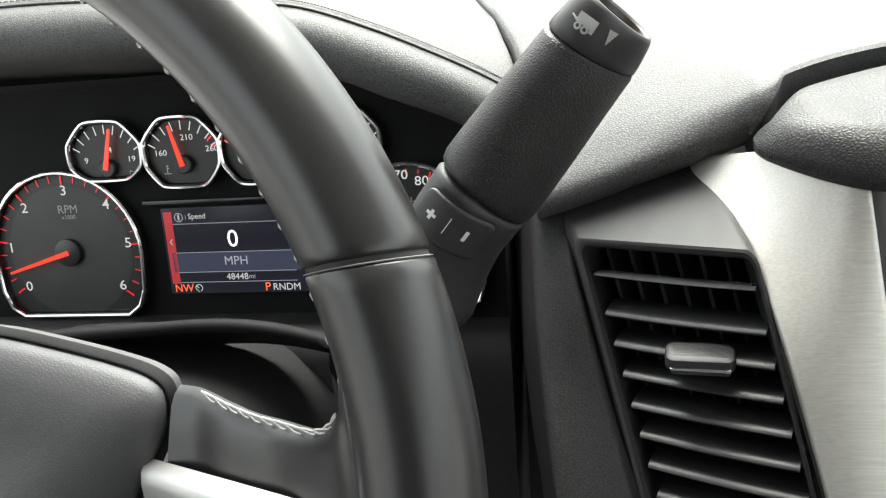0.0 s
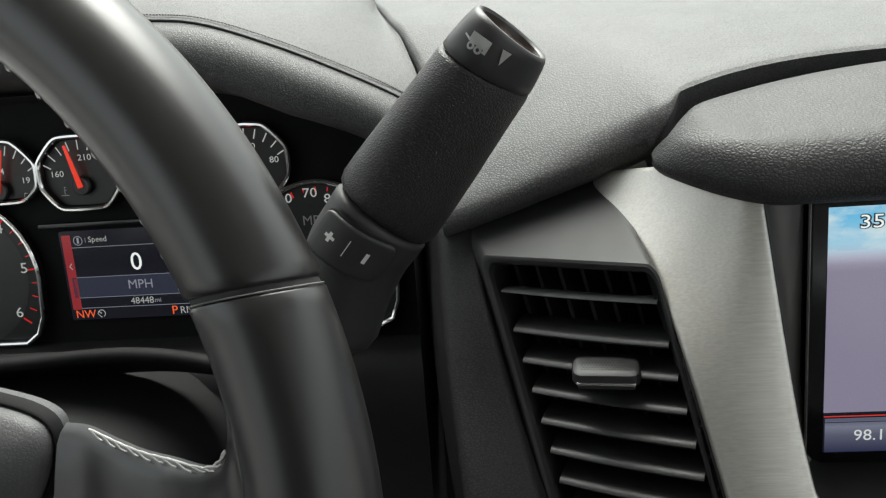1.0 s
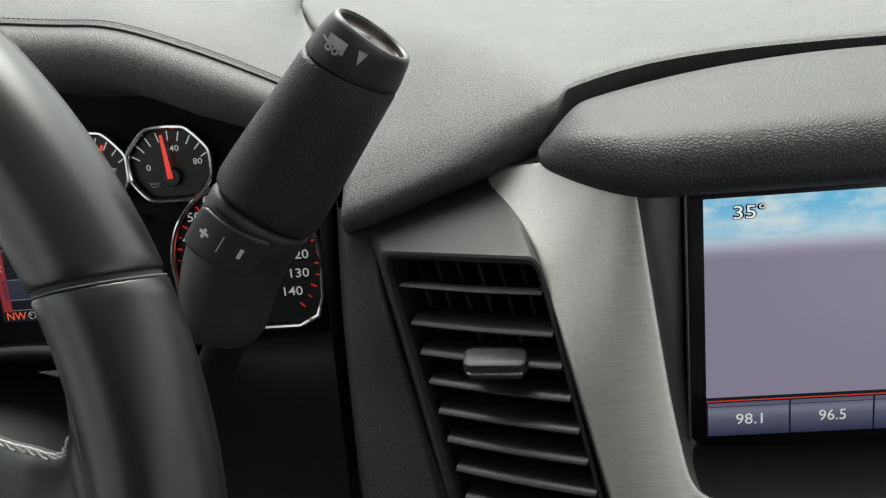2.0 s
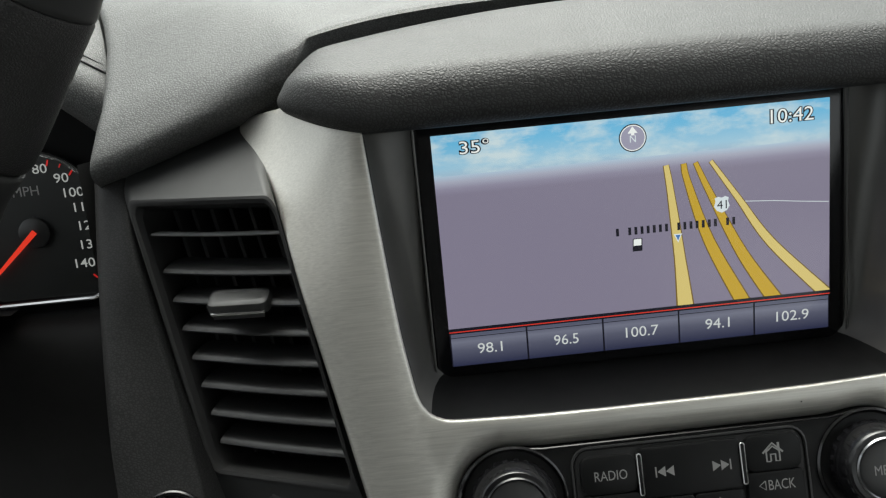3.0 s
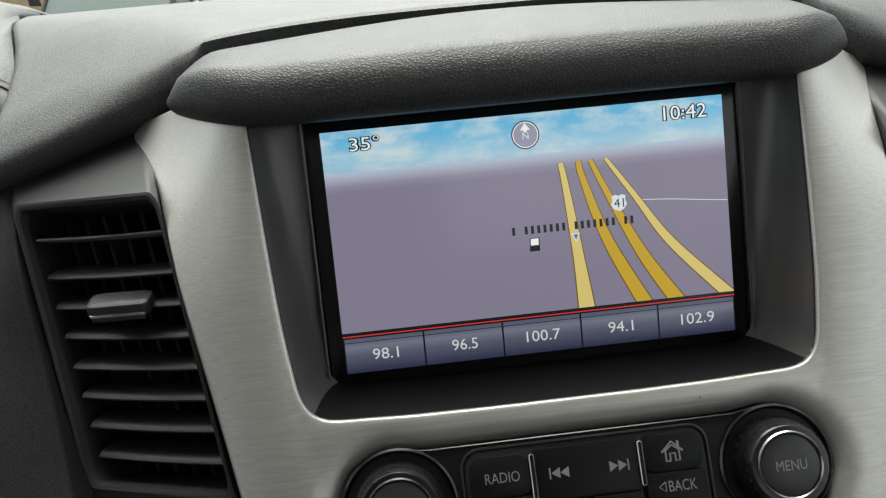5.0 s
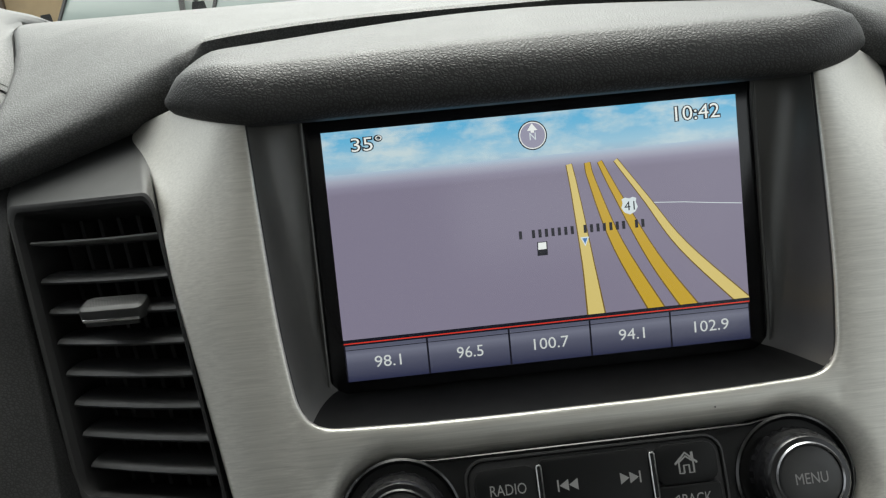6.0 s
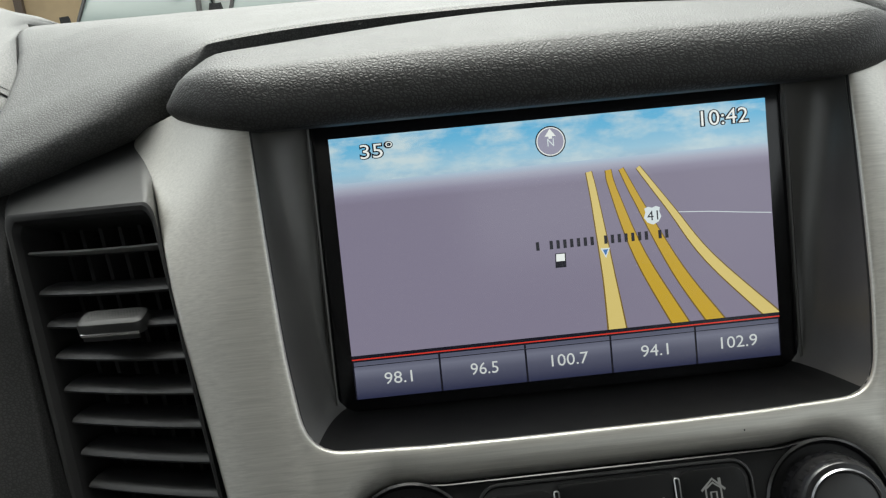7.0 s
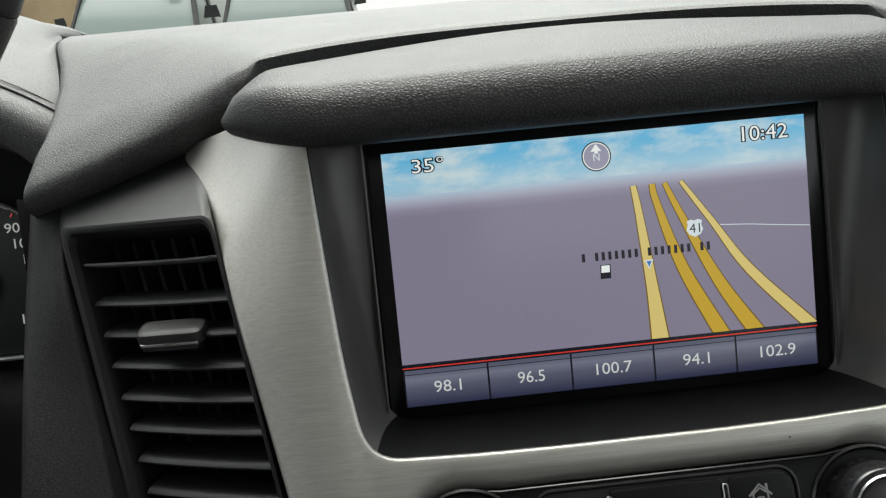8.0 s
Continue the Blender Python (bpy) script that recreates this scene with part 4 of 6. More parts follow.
for name, x0, x1, y0, y1, word, hh, ww in BUTTONS:
    loop = rounded((x1 - x0) / 1000, (y1 - y0) / 1000, 0.004 if name in ("radio_button", "home_button") else 0.0012, 4, (x0 + x1) / 2000, (y0 + y1) / 2000)
    key = part(name, slab(shrink(loop, -0.0003), STACK, -0.003, 0.0016, 0.0005), KEYBLACK, radio, "black rubbery button", 30)
    if word == "BACK":
        part("legend", lettering(word, STACK, 0.0399, -0.1004, hh / 1000, 0.00168, ww / 1000), KEYINK, key, smooth=0)
        part("arrow", ribbon(mm([(33.2, -98.6), (30.6, -100.4), (33.2, -102.2), (33.2, -98.6)]), 0.00045, STACK, 0.00168), KEYINK, key, smooth=0)
    elif word:
        part("legend", lettering(word, STACK, (x0 + x1) / 2000 + 0.0005, (y0 + y1) / 2000 - 0.0002, hh / 1000, 0.00168, ww / 1000), KEYINK, key, smooth=0)
    if name == "seek_button":
        for s, cx in ((-1, -6.6), (1, 15.8)):
            for d in (-1.6, 1.9):
                part("seek_arrow", flat(mm([(cx + s * (d - 1.7), -90.3 + 2.1), (cx + s * (d - 1.7), -90.3 - 2.1), (cx + s * (d + 1.7), -90.3)]), STACK, 0.00168), KEYINK, key, smooth=0)
            part("seek_bar", flat(mm([(cx + s * 4.1 - 0.3, -92.4), (cx + s * 4.1 + 0.3, -92.4), (cx + s * 4.1 + 0.3, -88.2), (cx + s * 4.1 - 0.3, -88.2)]), STACK, 0.00168), KEYINK, key, smooth=0)
    if name == "home_button":
        hxm, hym = 37.6, -87.6
        part("roof", ribbon(mm([(hxm - 4.2, hym), (hxm, hym + 3.9), (hxm + 4.2, hym)]), 0.0008, STACK, 0.00168), KEYINK, key, smooth=0)
        part("walls", ribbon(mm([(hxm - 1.0, hym - 3.4), (hxm - 2.7, hym - 3.4), (hxm - 2.7, hym + 0.6), (hxm, hym + 2.6), (hxm + 2.7, hym + 0.6), (hxm + 2.7, hym - 3.4), (hxm + 1.0, hym - 3.4), (hxm + 1.0, hym - 0.6), (hxm - 1.0, hym - 0.6), (hxm - 1.0, hym - 3.4)]), 0.0007, STACK, 0.0017), KEYINK, key, smooth=0)
        part("chimney", flat(mm([(hxm + 2.0, hym + 1.8), (hxm + 3.0, hym + 1.0), (hxm + 3.0, hym + 4.0), (hxm + 2.0, hym + 4.0)]), STACK, 0.0017), KEYINK, key, smooth=0)
    if name == "eject_button":
        part("eject_mark", flat(mm([(10.6, -106.6), (17.4, -106.6), (14, -102.8)]), STACK, 0.00168), KEYINK, key, smooth=0)
        part("eject_mark", flat(mm([(10.6, -108.4), (17.4, -108.4), (17.4, -107.3), (10.6, -107.3)]), STACK, 0.00168), KEYINK, key, smooth=0)
    if name == "phone_button":
        part("phone_mark", ribbon(mm([(-11, -107), (-10, -104.6), (-4.6, -104.6), (-3.6, -107)]), 0.0012, STACK, 0.00168), KEYINK, key, smooth=0)
for x in (-0.0172, 0.0251):
    part("divider", slab(rounded(0.0017, 0.0165, 0.0006, 3, x, -0.0905), STACK, -0.003, 0.0022, 0.0004), KEYBLACK, radio, "upright bar outlined in chrome")
    part("divider_line", tube([STACK @ Vector((u, v, 0.0022)) for u, v in rounded(0.0017, 0.0165, 0.0006, 3, x, -0.0905)], 0.00028, 6, True), DULLCHROME, radio, "thin chrome outline")
part("dust_speck", lathe([(0.0004, 0), (0.0002, 0.0003)], STACK @ Matrix.Translation((0.024, -0.0782, -0.0012)), 6), WHITEINK, radio, "pale speck of dust")


def knob(cx, cy, word):
    m = STACK @ Matrix.Translation((cx, cy, 0)) @ Matrix.Diagonal((1.06, 1.06, 1.22, 1))
    well = part("knob_well", lathe([(0.0212, -0.0020), (0.0212, -0.0002), (0.0204, 0.0003), (0.0196, -0.0003), (0.0188, -0.0016), (0.015, -0.0022)], m, 64, False), GLOSS, radio, "raised ring round the knob")
    k = part("knob", lathe([(0.0158, -0.002), (0.0164, 0.0), (0.0164, 0.0035), (0.0160, 0.0052), (0.0154, 0.0062), (0.0146, 0.0088), (0.0136, 0.0098), (0.0112, 0.0100)], m, 96, False), GLOSS, radio, "black round knob with a chrome ring")
    ribs = []
    for i in range(26):
        t = m @ Matrix.Rotation(2 * math.pi * i / 26, 4, "Z") @ Matrix.Translation((0.0151, 0, 0.0045)) @ Matrix.Rotation(radians(-14), 4, "Y")
        ribs.append(slab(rounded(0.0018, 0.0029, 0.0006, 2), t, -0.004, 0.0036, 0.0004))
    part("grip_ribs", joined(ribs), GLOSS, k, "smooth grip facets", 30, kind="stuff")
    part("chrome_ring", lathe([(0.0120, 0.0090), (0.0120, 0.0103), (0.0115, 0.0108), (0.0110, 0.0104), (0.0109, 0.0092)], m, 72, False), DARKCHROME if word else GLOSS, k, "thin chrome ring" if word else "gloss black ring")
    part("cap", lathe([(0.0110, 0.0092), (0.0107, 0.0101), (0.0100, 0.0104), (0.004, 0.0106), (0.0001, 0.0106)], m, 64, False), BLACK, k, "flat black cap")
    if word:
        part("legend", lettering(word, m, 0, 0, 0.0036, 0.01072, 0.0112), KEYINK, k, smooth=0)
    else:
        part("power_mark", ribbon([(0.0026 * math.cos(radians(a)), -0.0006 + 0.0026 * math.sin(radians(a))) for a in range(125, 416, 15)], 0.0006, m, 0.01072), KEYINK, k, smooth=0)
        part("power_mark", flat(mm([(-0.3, -0.6), (0.3, -0.6), (0.3, 2.8), (-0.3, 2.8)]), m, 0.01074), KEYINK, k, smooth=0)


knob(*KL, "")
knob(*KR, "MENU")

# panel and switch under the vent
low = thing("lower_panel", (-0.2, -0.02, -0.12), "black plastic lower dash panel", "dashboard trim", kind="structure")
rows = []
for z in (-0.088, -0.10, -0.13, -0.18, -0.30):
    rows.append([vent_point(a, z, 0.004) for a in (-0.13, -0.08, 0.0, 0.5, 1.0, 1.25)])
part("panel_face", grid(rows), KEYBLACK, low)
rows = [[Vector((-p.x, p.y, p.z)) for p in r] for r in rows]
part("panel_face", grid(rows), KEYBLACK, low)
dial = thing("rotary_switch", (-0.2125, -0.034, -0.0965), "round black rotary switch with a bright ring beside the vent", "switch")
m = plane((-0.2125, -0.0345, -0.0965), (1, 0.1, 0), (0.0, 0.3, 1)) @ Matrix.Diagonal((0.62, 0.62, 0.62, 1))
part("base_ring", lathe([(0.0235, -0.004), (0.0235, 0.001), (0.0225, 0.002), (0.0212, 0.001), (0.021, -0.002)], m, 64, False), GLOSS, dial)
part("bright_ring", lathe([(0.0212, 0.0008), (0.0208, 0.0018), (0.0204, 0.0008)], m, 64, False), DULLCHROME, dial, "thin bright ring")
part("knob", lathe([(0.018, -0.002), (0.0175, 0.006), (0.016, 0.008), (0.0001, 0.0085)], m, 64, False), BLACK, dial)
lowvent = thing("outlet_slot", (-0.155, -0.04, -0.095), "slim dark slot under the vent", "trim")
m = plane(vent_point(0.59, -0.0940, 0.0045), (1, -0.45, 0), (0.1, 0.3, 1))
part("slot_frame", slab(rounded(0.031, 0.0065, 0.002, 4), m, -0.002, 0.0012, 0.0006), BLACK, lowvent)
part("slot", slab(rounded(0.028, 0.004, 0.001, 3), m, -0.001, 0.0014, 0.0002), PIT, lowvent)

# ---- instruments ----
clu = thing("instrument_cluster", (-0.4535, 0.16, -0.04), "instrument cluster with chrome-rimmed dials and a lit driver display", "instrument panel")
CX = -0.4535
part("face", flat([(-0.66, -0.075), (-0.262, -0.075), (-0.262, 0.075), (-0.31, 0.13), (-0.66, 0.13)], plane((0, 0.168, 0), (1, 0, 0), (0, 0, 1)), 0), DULLBLACK, clu, "matt black face")
G_NEEDLE = glow("needle_red", (0.75, 0.04, 0.02), 0.9)
G_TICK = glow("tick_red", (0.55, 0.02, 0.02), 0.7)
G_NUM = glow("dial_white", (0.34, 0.345, 0.34), 0.9)
DIALFACE = plastic("dial_face", (0.020, 0.022, 0.021), (0.35, 0.5))


def octagon(cx, cy, w, bottom, cut):
    """Dial outline: round above, with cut corners and a flat foot."""
    pts = circle(cx, cy, w, 26, -8, 188)
    return pts + [(cx - w * 0.97, cy + bottom * 0.6), (cx - w * 0.88, cy + bottom * 0.86), (cx - w * cut, cy + bottom), (cx, cy + bottom), (cx + w * cut, cy + bottom), (cx + w * 0.88, cy + bottom * 0.86), (cx + w * 0.97, cy + bottom * 0.6)]


def cut_corners(cx, cy, w, up, down):
    """Outline of a small dial: an upright octagon with softened corners."""
    loop = [(cx + a * w, cy + b) for a, b in ((0.48, up), (-0.48, up), (-0.98, up * 0.42), (-0.96, down * 0.30), (-0.56, down), (0.56, down), (0.96, down * 0.30), (0.98, up * 0.42))]
    for cut in (0.13, 0.25, 0.25):
        loop = [tuple(p[i] + (q[i] - p[i]) * f for i in (0, 1)) for p, q in zip(loop, loop[1:] + loop[:1]) for f in (cut, 1 - cut)]
    return loop


def dial_face(name, cx, cy, w, bottom, cut, squash=1.0, loop=None):
    loop = loop or [(x, cy + (y - cy) * (squash if y > cy else 1)) for x, y in octagon(cx, cy, w, bottom, cut)]
    g = part(name, slab(loop, DIAL, -0.006, -0.003), DIALFACE, clu, "dark dial", 0)
    part("rim", tube([DIAL @ Vector((x, y, 0.0008)) for x, y in loop], 0.0016, 8, True), CHROME, g, "chrome rim")
    part("rim_wall", grid([[DIAL @ Vector((x, y, 0.0)) for x, y in shrink(loop, 0.0006)], [DIAL @ Vector((x, y, -0.003)) for x, y in shrink(loop, 0.0022)]], close_v=True), GLOSS, g)
    return g


def needle(g, cx, cy, ang, length, hub):
    d = Vector((math.cos(radians(ang)), math.sin(radians(ang))))
    n = Vector((-d.y, d.x))
    b, t = Vector((cx, cy)) - d * hub * 0.15, Vector((cx, cy)) + d * length
    loop = [tuple(b + n * 0.0017), tuple(b - n * 0.0017), tuple(t - n * 0.0008), tuple(t + n * 0.0008)]
    part("needle", slab(loop, DIAL, 0.0016, 0.0026), G_NEEDLE, g, "red needle", 0)
    part("hub", lathe([(hub, -0.003), (hub, 0.0006), (hub * 0.85, 0.0014), (0.0001, 0.0015)], DIAL @ Matrix.Translation((cx, cy, 0)), 32, False), BLACK, g)


def ticks(g, cx, cy, r0, r1, angs, w, m):
    bms = []
    for a in angs:
        d = Vector((math.cos(radians(a)), math.sin(radians(a))))
        n = Vector((-d.y, d.x)) * w / 2
        p, q = Vector((cx, cy)) + d * r0, Vector((cx, cy)) + d * r1
        bms.append(flat([tuple(p + n), tuple(p - n), tuple(q - n), tuple(q + n)], DIAL, -0.0024))
    part("tick_scale", joined(bms), m, g, "printed tick marks", 0, kind="stuff")


def plain_figures(g, words, x, y, h, m):
    part("figure", lettering(words, DIAL, x, y, h, -0.0023), m, g, smooth=0)


def figures(g, words, x, y, h, m=None):
    part("figure", lettering(words, DIAL, x, y, h * 0.94, -0.0023, None, 0.004, 1.15), m or G_NUM, g, smooth=0)


# rev counter
tx, tz = -0.574, 0.004
tach = dial_face("rev_counter", tx, tz, 0.0555, -0.0445, 0.72)
part("inner_disc", flat(circle(tx, tz, 0.046, 48), DIAL, -0.0027), plastic("dial_grey", (0.040, 0.043, 0.041), (0.4, 0.55)), tach, "grey inner disc", 0)
ticks(tach, tx, tz, 0.0485, 0.0535, [212 - 41.4 * k / 4 for k in range(25)], 0.0007, G_TICK)
ticks(tach, tx, tz, 0.047, 0.0535, [212 - 41.4 * k for k in range(7)], 0.0012, G_TICK)
for k, (x, z) in enumerate([(-0.610, -0.0195), (-0.6185, 0.0085), (-0.603, 0.036), (-0.5715, 0.047), (-0.5415, 0.0365), (-0.5295, 0.0095), (-0.538, -0.020)]):
    figures(tach, str(k), x, z, 0.0072)
plain_figures(tach, "RPM", -0.5705, 0.034, 0.0055, INK)
plain_figures(tach, "x1000", -0.5705, 0.0285, 0.003, INK)
needle(tach, tx, tz, 196, 0.047, 0.0095)

# speedometer
sx0 = -0.333
spd = dial_face("speedometer", sx0, tz, 0.0475, -0.0445, 0.62, 1.06)
ticks(spd, sx0, tz, 0.0440, 0.0466, [225 - 270 * k / 28 for k in range(29)], 0.0007, G_TICK)
ticks(spd, sx0, tz, 0.0426, 0.0466, [225 - 270 * k / 14 for k in range(15)], 0.0011, G_TICK)
for word, x, z in (("60", -0.3525, 0.0445), ("70", -0.3365, 0.0472), ("80", -0.3235, 0.0430), ("90", -0.3115, 0.0362), ("100", -0.3055, 0.0268), ("110", -0.3010, 0.0172), ("120", -0.3000, 0.0055), ("130", -0.3010, -0.0065), ("140", -0.3065, -0.0182), ("50", -0.364, 0.034), ("40", -0.369, 0.020), ("30", -0.371, 0.006), ("20", -0.369, -0.008), ("10", -0.364, -0.02)):
    figures(spd, word, x, z, 0.0062)
plain_figures(spd, "MPH", -0.3345, 0.0300, 0.0058, INK)
needle(spd, sx0, tz, 222, 0.041, 0.0095)

# four small dials
for name, cx, words, ang, red in (("voltage_dial", -0.5345, [("9", -0.0165, 0.0035), ("14", 0.0015, 0.0100), ("19", 0.0185, 0.0035)], 76, []), ("temperature_dial", -0.4800, [("160", -0.0165, 0.006), ("210", 0.0035, 0.0155), ("260", 0.021, 0.0075)], 104, [28, 40]),
                                  ("fuel_dial", -0.4265, [("E", -0.016, 0.004), ("F", 0.017, 0.004)], 60, [150]), ("oil_dial", -0.3735, [("0", -0.0155, 0.0045), ("40", 0.0035, 0.0155), ("80", 0.018, 0.0065)], 95, [])):
    g = dial_face(name, cx, 0.0655, 0.0272, -0.0195, 0.60, 0.98, cut_corners(cx, 0.0655, 0.0272, 0.0260, -0.0130 if name == "voltage_dial" else -0.0195))
    ticks(g, cx, 0.0605, 0.0225, 0.0285, [150 - 15 * k for k in range(9)], 0.0008, G_NUM)
    if red:
        ticks(g, cx, 0.0605, 0.0225, 0.0285, red, 0.0012, G_TICK)
    for word, dx, dz in words:
        figures(g, word, cx + dx * 0.95, 0.0625 + dz, 0.0040)
    if name == "voltage_dial":
        lines = [[(14.6, -7.4), (19.2, -7.4), (19.2, -4.4), (14.6, -4.4), (14.6, -7.4)], [(15.3, -4.4), (15.3, -3.7)], [(18.5, -4.4), (18.5, -3.7)]]
    elif name == "temperature_dial":
        lines = [[(-13.0, -6.6), (-13.0, -1.6)], [(-13.0, -2.2), (-11.6, -2.2)], [(-13.0, -3.8), (-11.6, -3.8)], [(-15.6, -7.4), (-14.3, -7.0), (-13.0, -7.4), (-11.7, -7.0), (-10.4, -7.4)]]
    elif name == "fuel_dial":
        lines = [[(13.6, -7.4), (13.6, -3.4), (16.2, -3.4), (16.2, -7.4), (13.2, -7.4)], [(16.2, -5.4), (17.4, -5.8), (17.4, -3.9)]]
    else:
        lines = [[(-16.0, -4.4), (-14.6, -5.4), (-14.6, -7.2), (-10.8, -7.2), (-9.2, -4.8), (-11.6, -5.4), (-14.6, -5.4)], [(-12.8, -5.4), (-12.8, -4.2)]]
    part("symbol", joined([ribbon([(cx + x / 1000, 0.0620 + z / 1000) for x, z in line], 0.00045, DIAL, -0.0023) for line in lines]), WHITEINK, g, "small printed symbol", 0)
    needle(g, cx, 0.0605, ang, 0.0265, 0.0060)

# driver display
dic = part("driver_display", slab(rounded(0.099, 0.059, 0.001, 3, CX, 0.002), DIAL, -0.006, -0.0035), glow("driver_display_dark", (0.006, 0.006, 0.010), 1), clu, "lit driver display", 0)
B_DIM = glow("driver_blue", (0.022, 0.024, 0.042))
B_LINE = glow("driver_line", (0.16, 0.17, 0.2))
B_RED = glow("driver_red", (0.22, 0.02, 0.025))
B_HOT = glow("driver_orange", (0.75, 0.10, 0.03))
G_GREY = glow("driver_grey", (0.20, 0.20, 0.24))


def dic_rect(x0, x1, z0, z1, m, h=-0.0033):
    part("display_area", flat([(x0, z0), (x1, z0), (x1, z1), (x0, z1)], DIAL, h), m, dic, smooth=0)


dic_rect(-0.499, -0.408, -0.0125, 0.0010, B_DIM)
dic_rect(-0.5015, -0.4955, -0.0205, 0.0290, B_RED)
dic_rect(-0.4955, -0.412, 0.0205, 0.0209, B_LINE, -0.0031)
dic_rect(-0.4955, -0.412, 0.0008, 0.0012, B_LINE, -0.0031)
dic_rect(-0.4955, -0.412, -0.0128, -0.0124, B_LINE, -0.0031)
dic_rect(-0.4955, -0.412, -0.0198, -0.0194, B_LINE, -0.0031)
dic_rect(-0.4105, -0.4085, -0.0105, 0.0220, B_RED, -0.0031)
for word, x, z, h, m in (("Speed", -0.4775, 0.0252, 0.0048, G_NUM), ("0", -0.4540, 0.0100, 0.0115, G_WHITE), ("MPH", -0.4535, -0.0050, 0.0058, G_GREY), ("48448", -0.4540, -0.0160, 0.0044, G_NUM), ("mi", -0.4435, -0.0162, 0.0030, G_GREY), ("NW", -0.4930, -0.0235, 0.0052, B_HOT), ("P", -0.4330, -0.0235, 0.0056, B_HOT), ("RNDM", -0.4200, -0.0237, 0.0046, G_NUM)):
    part("display_word", lettering(word, DIAL, x, z, h, -0.0030, None, 0.0), m, dic, smooth=0)
part("info_mark", ring(-0.4905, 0.0252, 0.0026, 0.0031, DIAL, -0.0030, 24), G_GREY, dic, smooth=0)
part("info_mark", flat([(-0.4912, 0.0234), (-0.4898, 0.0234), (-0.4898, 0.0272), (-0.4912, 0.0272)], DIAL, -0.0030), G_GREY, dic, smooth=0)
part("info_line", flat([(-0.4857, 0.0238), (-0.4854, 0.0238), (-0.4854, 0.0268), (-0.4857, 0.0268)], DIAL, -0.0030), G_GREY, dic, smooth=0)
part("arrow_mark", ribbon([(-0.4972, 0.0105), (-0.4988, 0.0085), (-0.4972, 0.0065)], 0.0006, DIAL, -0.0030), G_NUM, dic, smooth=0)
part("cruise_mark", ribbon([(-0.4826 + 0.0024 * math.cos(radians(a)), -0.0236 + 0.0024 * math.sin(radians(a))) for a in range(-60, 181, 15)], 0.0005, DIAL, -0.0030), G_NUM, dic, smooth=0)
part("cruise_mark", ribbon([(-0.4826, -0.0236), (-0.4842, -0.0222)], 0.0006, DIAL, -0.0030), G_NUM, dic, smooth=0)
part("cruise_mark", ribbon([(-0.4852, -0.0236), (-0.4836, -0.0254), (-0.4826, -0.0262)], 0.0005, DIAL, -0.0030), G_NUM, dic, smooth=0)
part("divider_bar", slab([(-0.513, 0.0345), (-0.394, 0.0345), (-0.394, 0.0375), (-0.513, 0.0375)], DIAL, -0.004, 0.001, 0.0005), GLOSS, clu)

# bay walls and lower shelf in front of the dials
bay = thing("instrument_bay", (-0.45, 0.1, -0.06), "black plastic well round the instruments", "dashboard", kind="structure")
part("floor_wall", grid([[Vector((x, y, z)) for x in np.linspace(-0.72, -0.352, 20)] for y, z in ((0.168, -0.043), (0.150, -0.044), (0.10, -0.030), (0.055, -0.019), (0.045, -0.020), (0.04, -0.03), (0.06, -0.12))]), PIT, bay, "", 50)
lower = spline([(0, 0.172, -0.047), (0, 0.158, -0.0505), (0, 0.148, -0.056), (0, 0.140, -0.072), (0, 0.134, -0.105), (0, 0.130, -0.16), (0, 0.128, -0.30)], 24)
part("lower_wall", grid([[Vector((x, p.y, p.z)) for x in np.linspace(-0.450, -0.235, 14)] for p in lower]), PIT, bay, "", 60)
part("roof_wall", grid([[Vector((x, y, z)) for x in np.linspace(-0.72, -0.330, 12)] for y, z in ((0.172, 0.112), (0.150, 0.118))]), PIT, bay)
part("end_wall", grid([[Vector((-0.262, y, z)) for y in (0.17, 0.10, 0.065)] for z in (0.05, 0.0, -0.16)]), SOFT, bay)
arc = spline([(-0.60, 0.02, -0.010), (-0.503, 0.005, -0.003), (-0.442, 0.0, 0.0020), (-0.384, 0.0, 0.0045), (-0.345, 0.003, -0.003), (-0.325, 0.01, -0.016)], 40)
part("column_lip", grid([[p + Vector(q) for q in ((0, 0.03, -0.010), (0, 0.004, 0.0015), (0, 0.0, 0.0022), (0, -0.0025, 0.0010), (0, -0.0030, -0.0020), (0, -0.001, -0.004), (0, 0.012, -0.006), (0, 0.03, -0.02))] for p in arc]), DULLBLACK, bay, "curved plastic lip above the column", 60)

# ---- steering column and wheel ----
col = thing("steering_column", (-0.45, -0.04, -0.06), "black plastic steering column cover", "steering column")
rows = []
for k in range(9):
    y = 0.05 - 0.02 * k
    w, top, bot = 0.105 - 0.0035 * k, -0.010 - 0.0022 * k, -0.13 - 0.001 * k
    rows.append([Vector((CX + w * math.copysign(abs(math.cos(a)) ** 0.7, math.cos(a)), y, (top + bot) / 2 + (top - bot) / 2 * math.copysign(abs(math.sin(a)) ** 0.75, math.sin(a)))) for a in (2 * math.pi * i / 48 for i in range(48))])
COLUMN = plastic("column_plastic", (0.018, 0.0185, 0.0185), (0.58, 0.68))
COLUMN.node_tree.nodes["Principled BSDF"].inputs["Specular IOR Level"].default_value = 0.12
part("cover", grid(rows, close_v=True, cap=True), COLUMN, col, "", 60)

wheel = thing("steering_wheel", (CX, -0.13, 0.0), "black leather steering wheel with pale stitching and a silver spoke trim", "steering wheel")
TILT = radians(-13)
WM = Matrix.Translation((CX, -0.1545, -0.002)) @ Matrix.Rotation(TILT, 4, "X") @ Matrix.Rotation(radians(90), 4, "X")
R, r0, A1 = 0.1922, 0.0166, 21.5


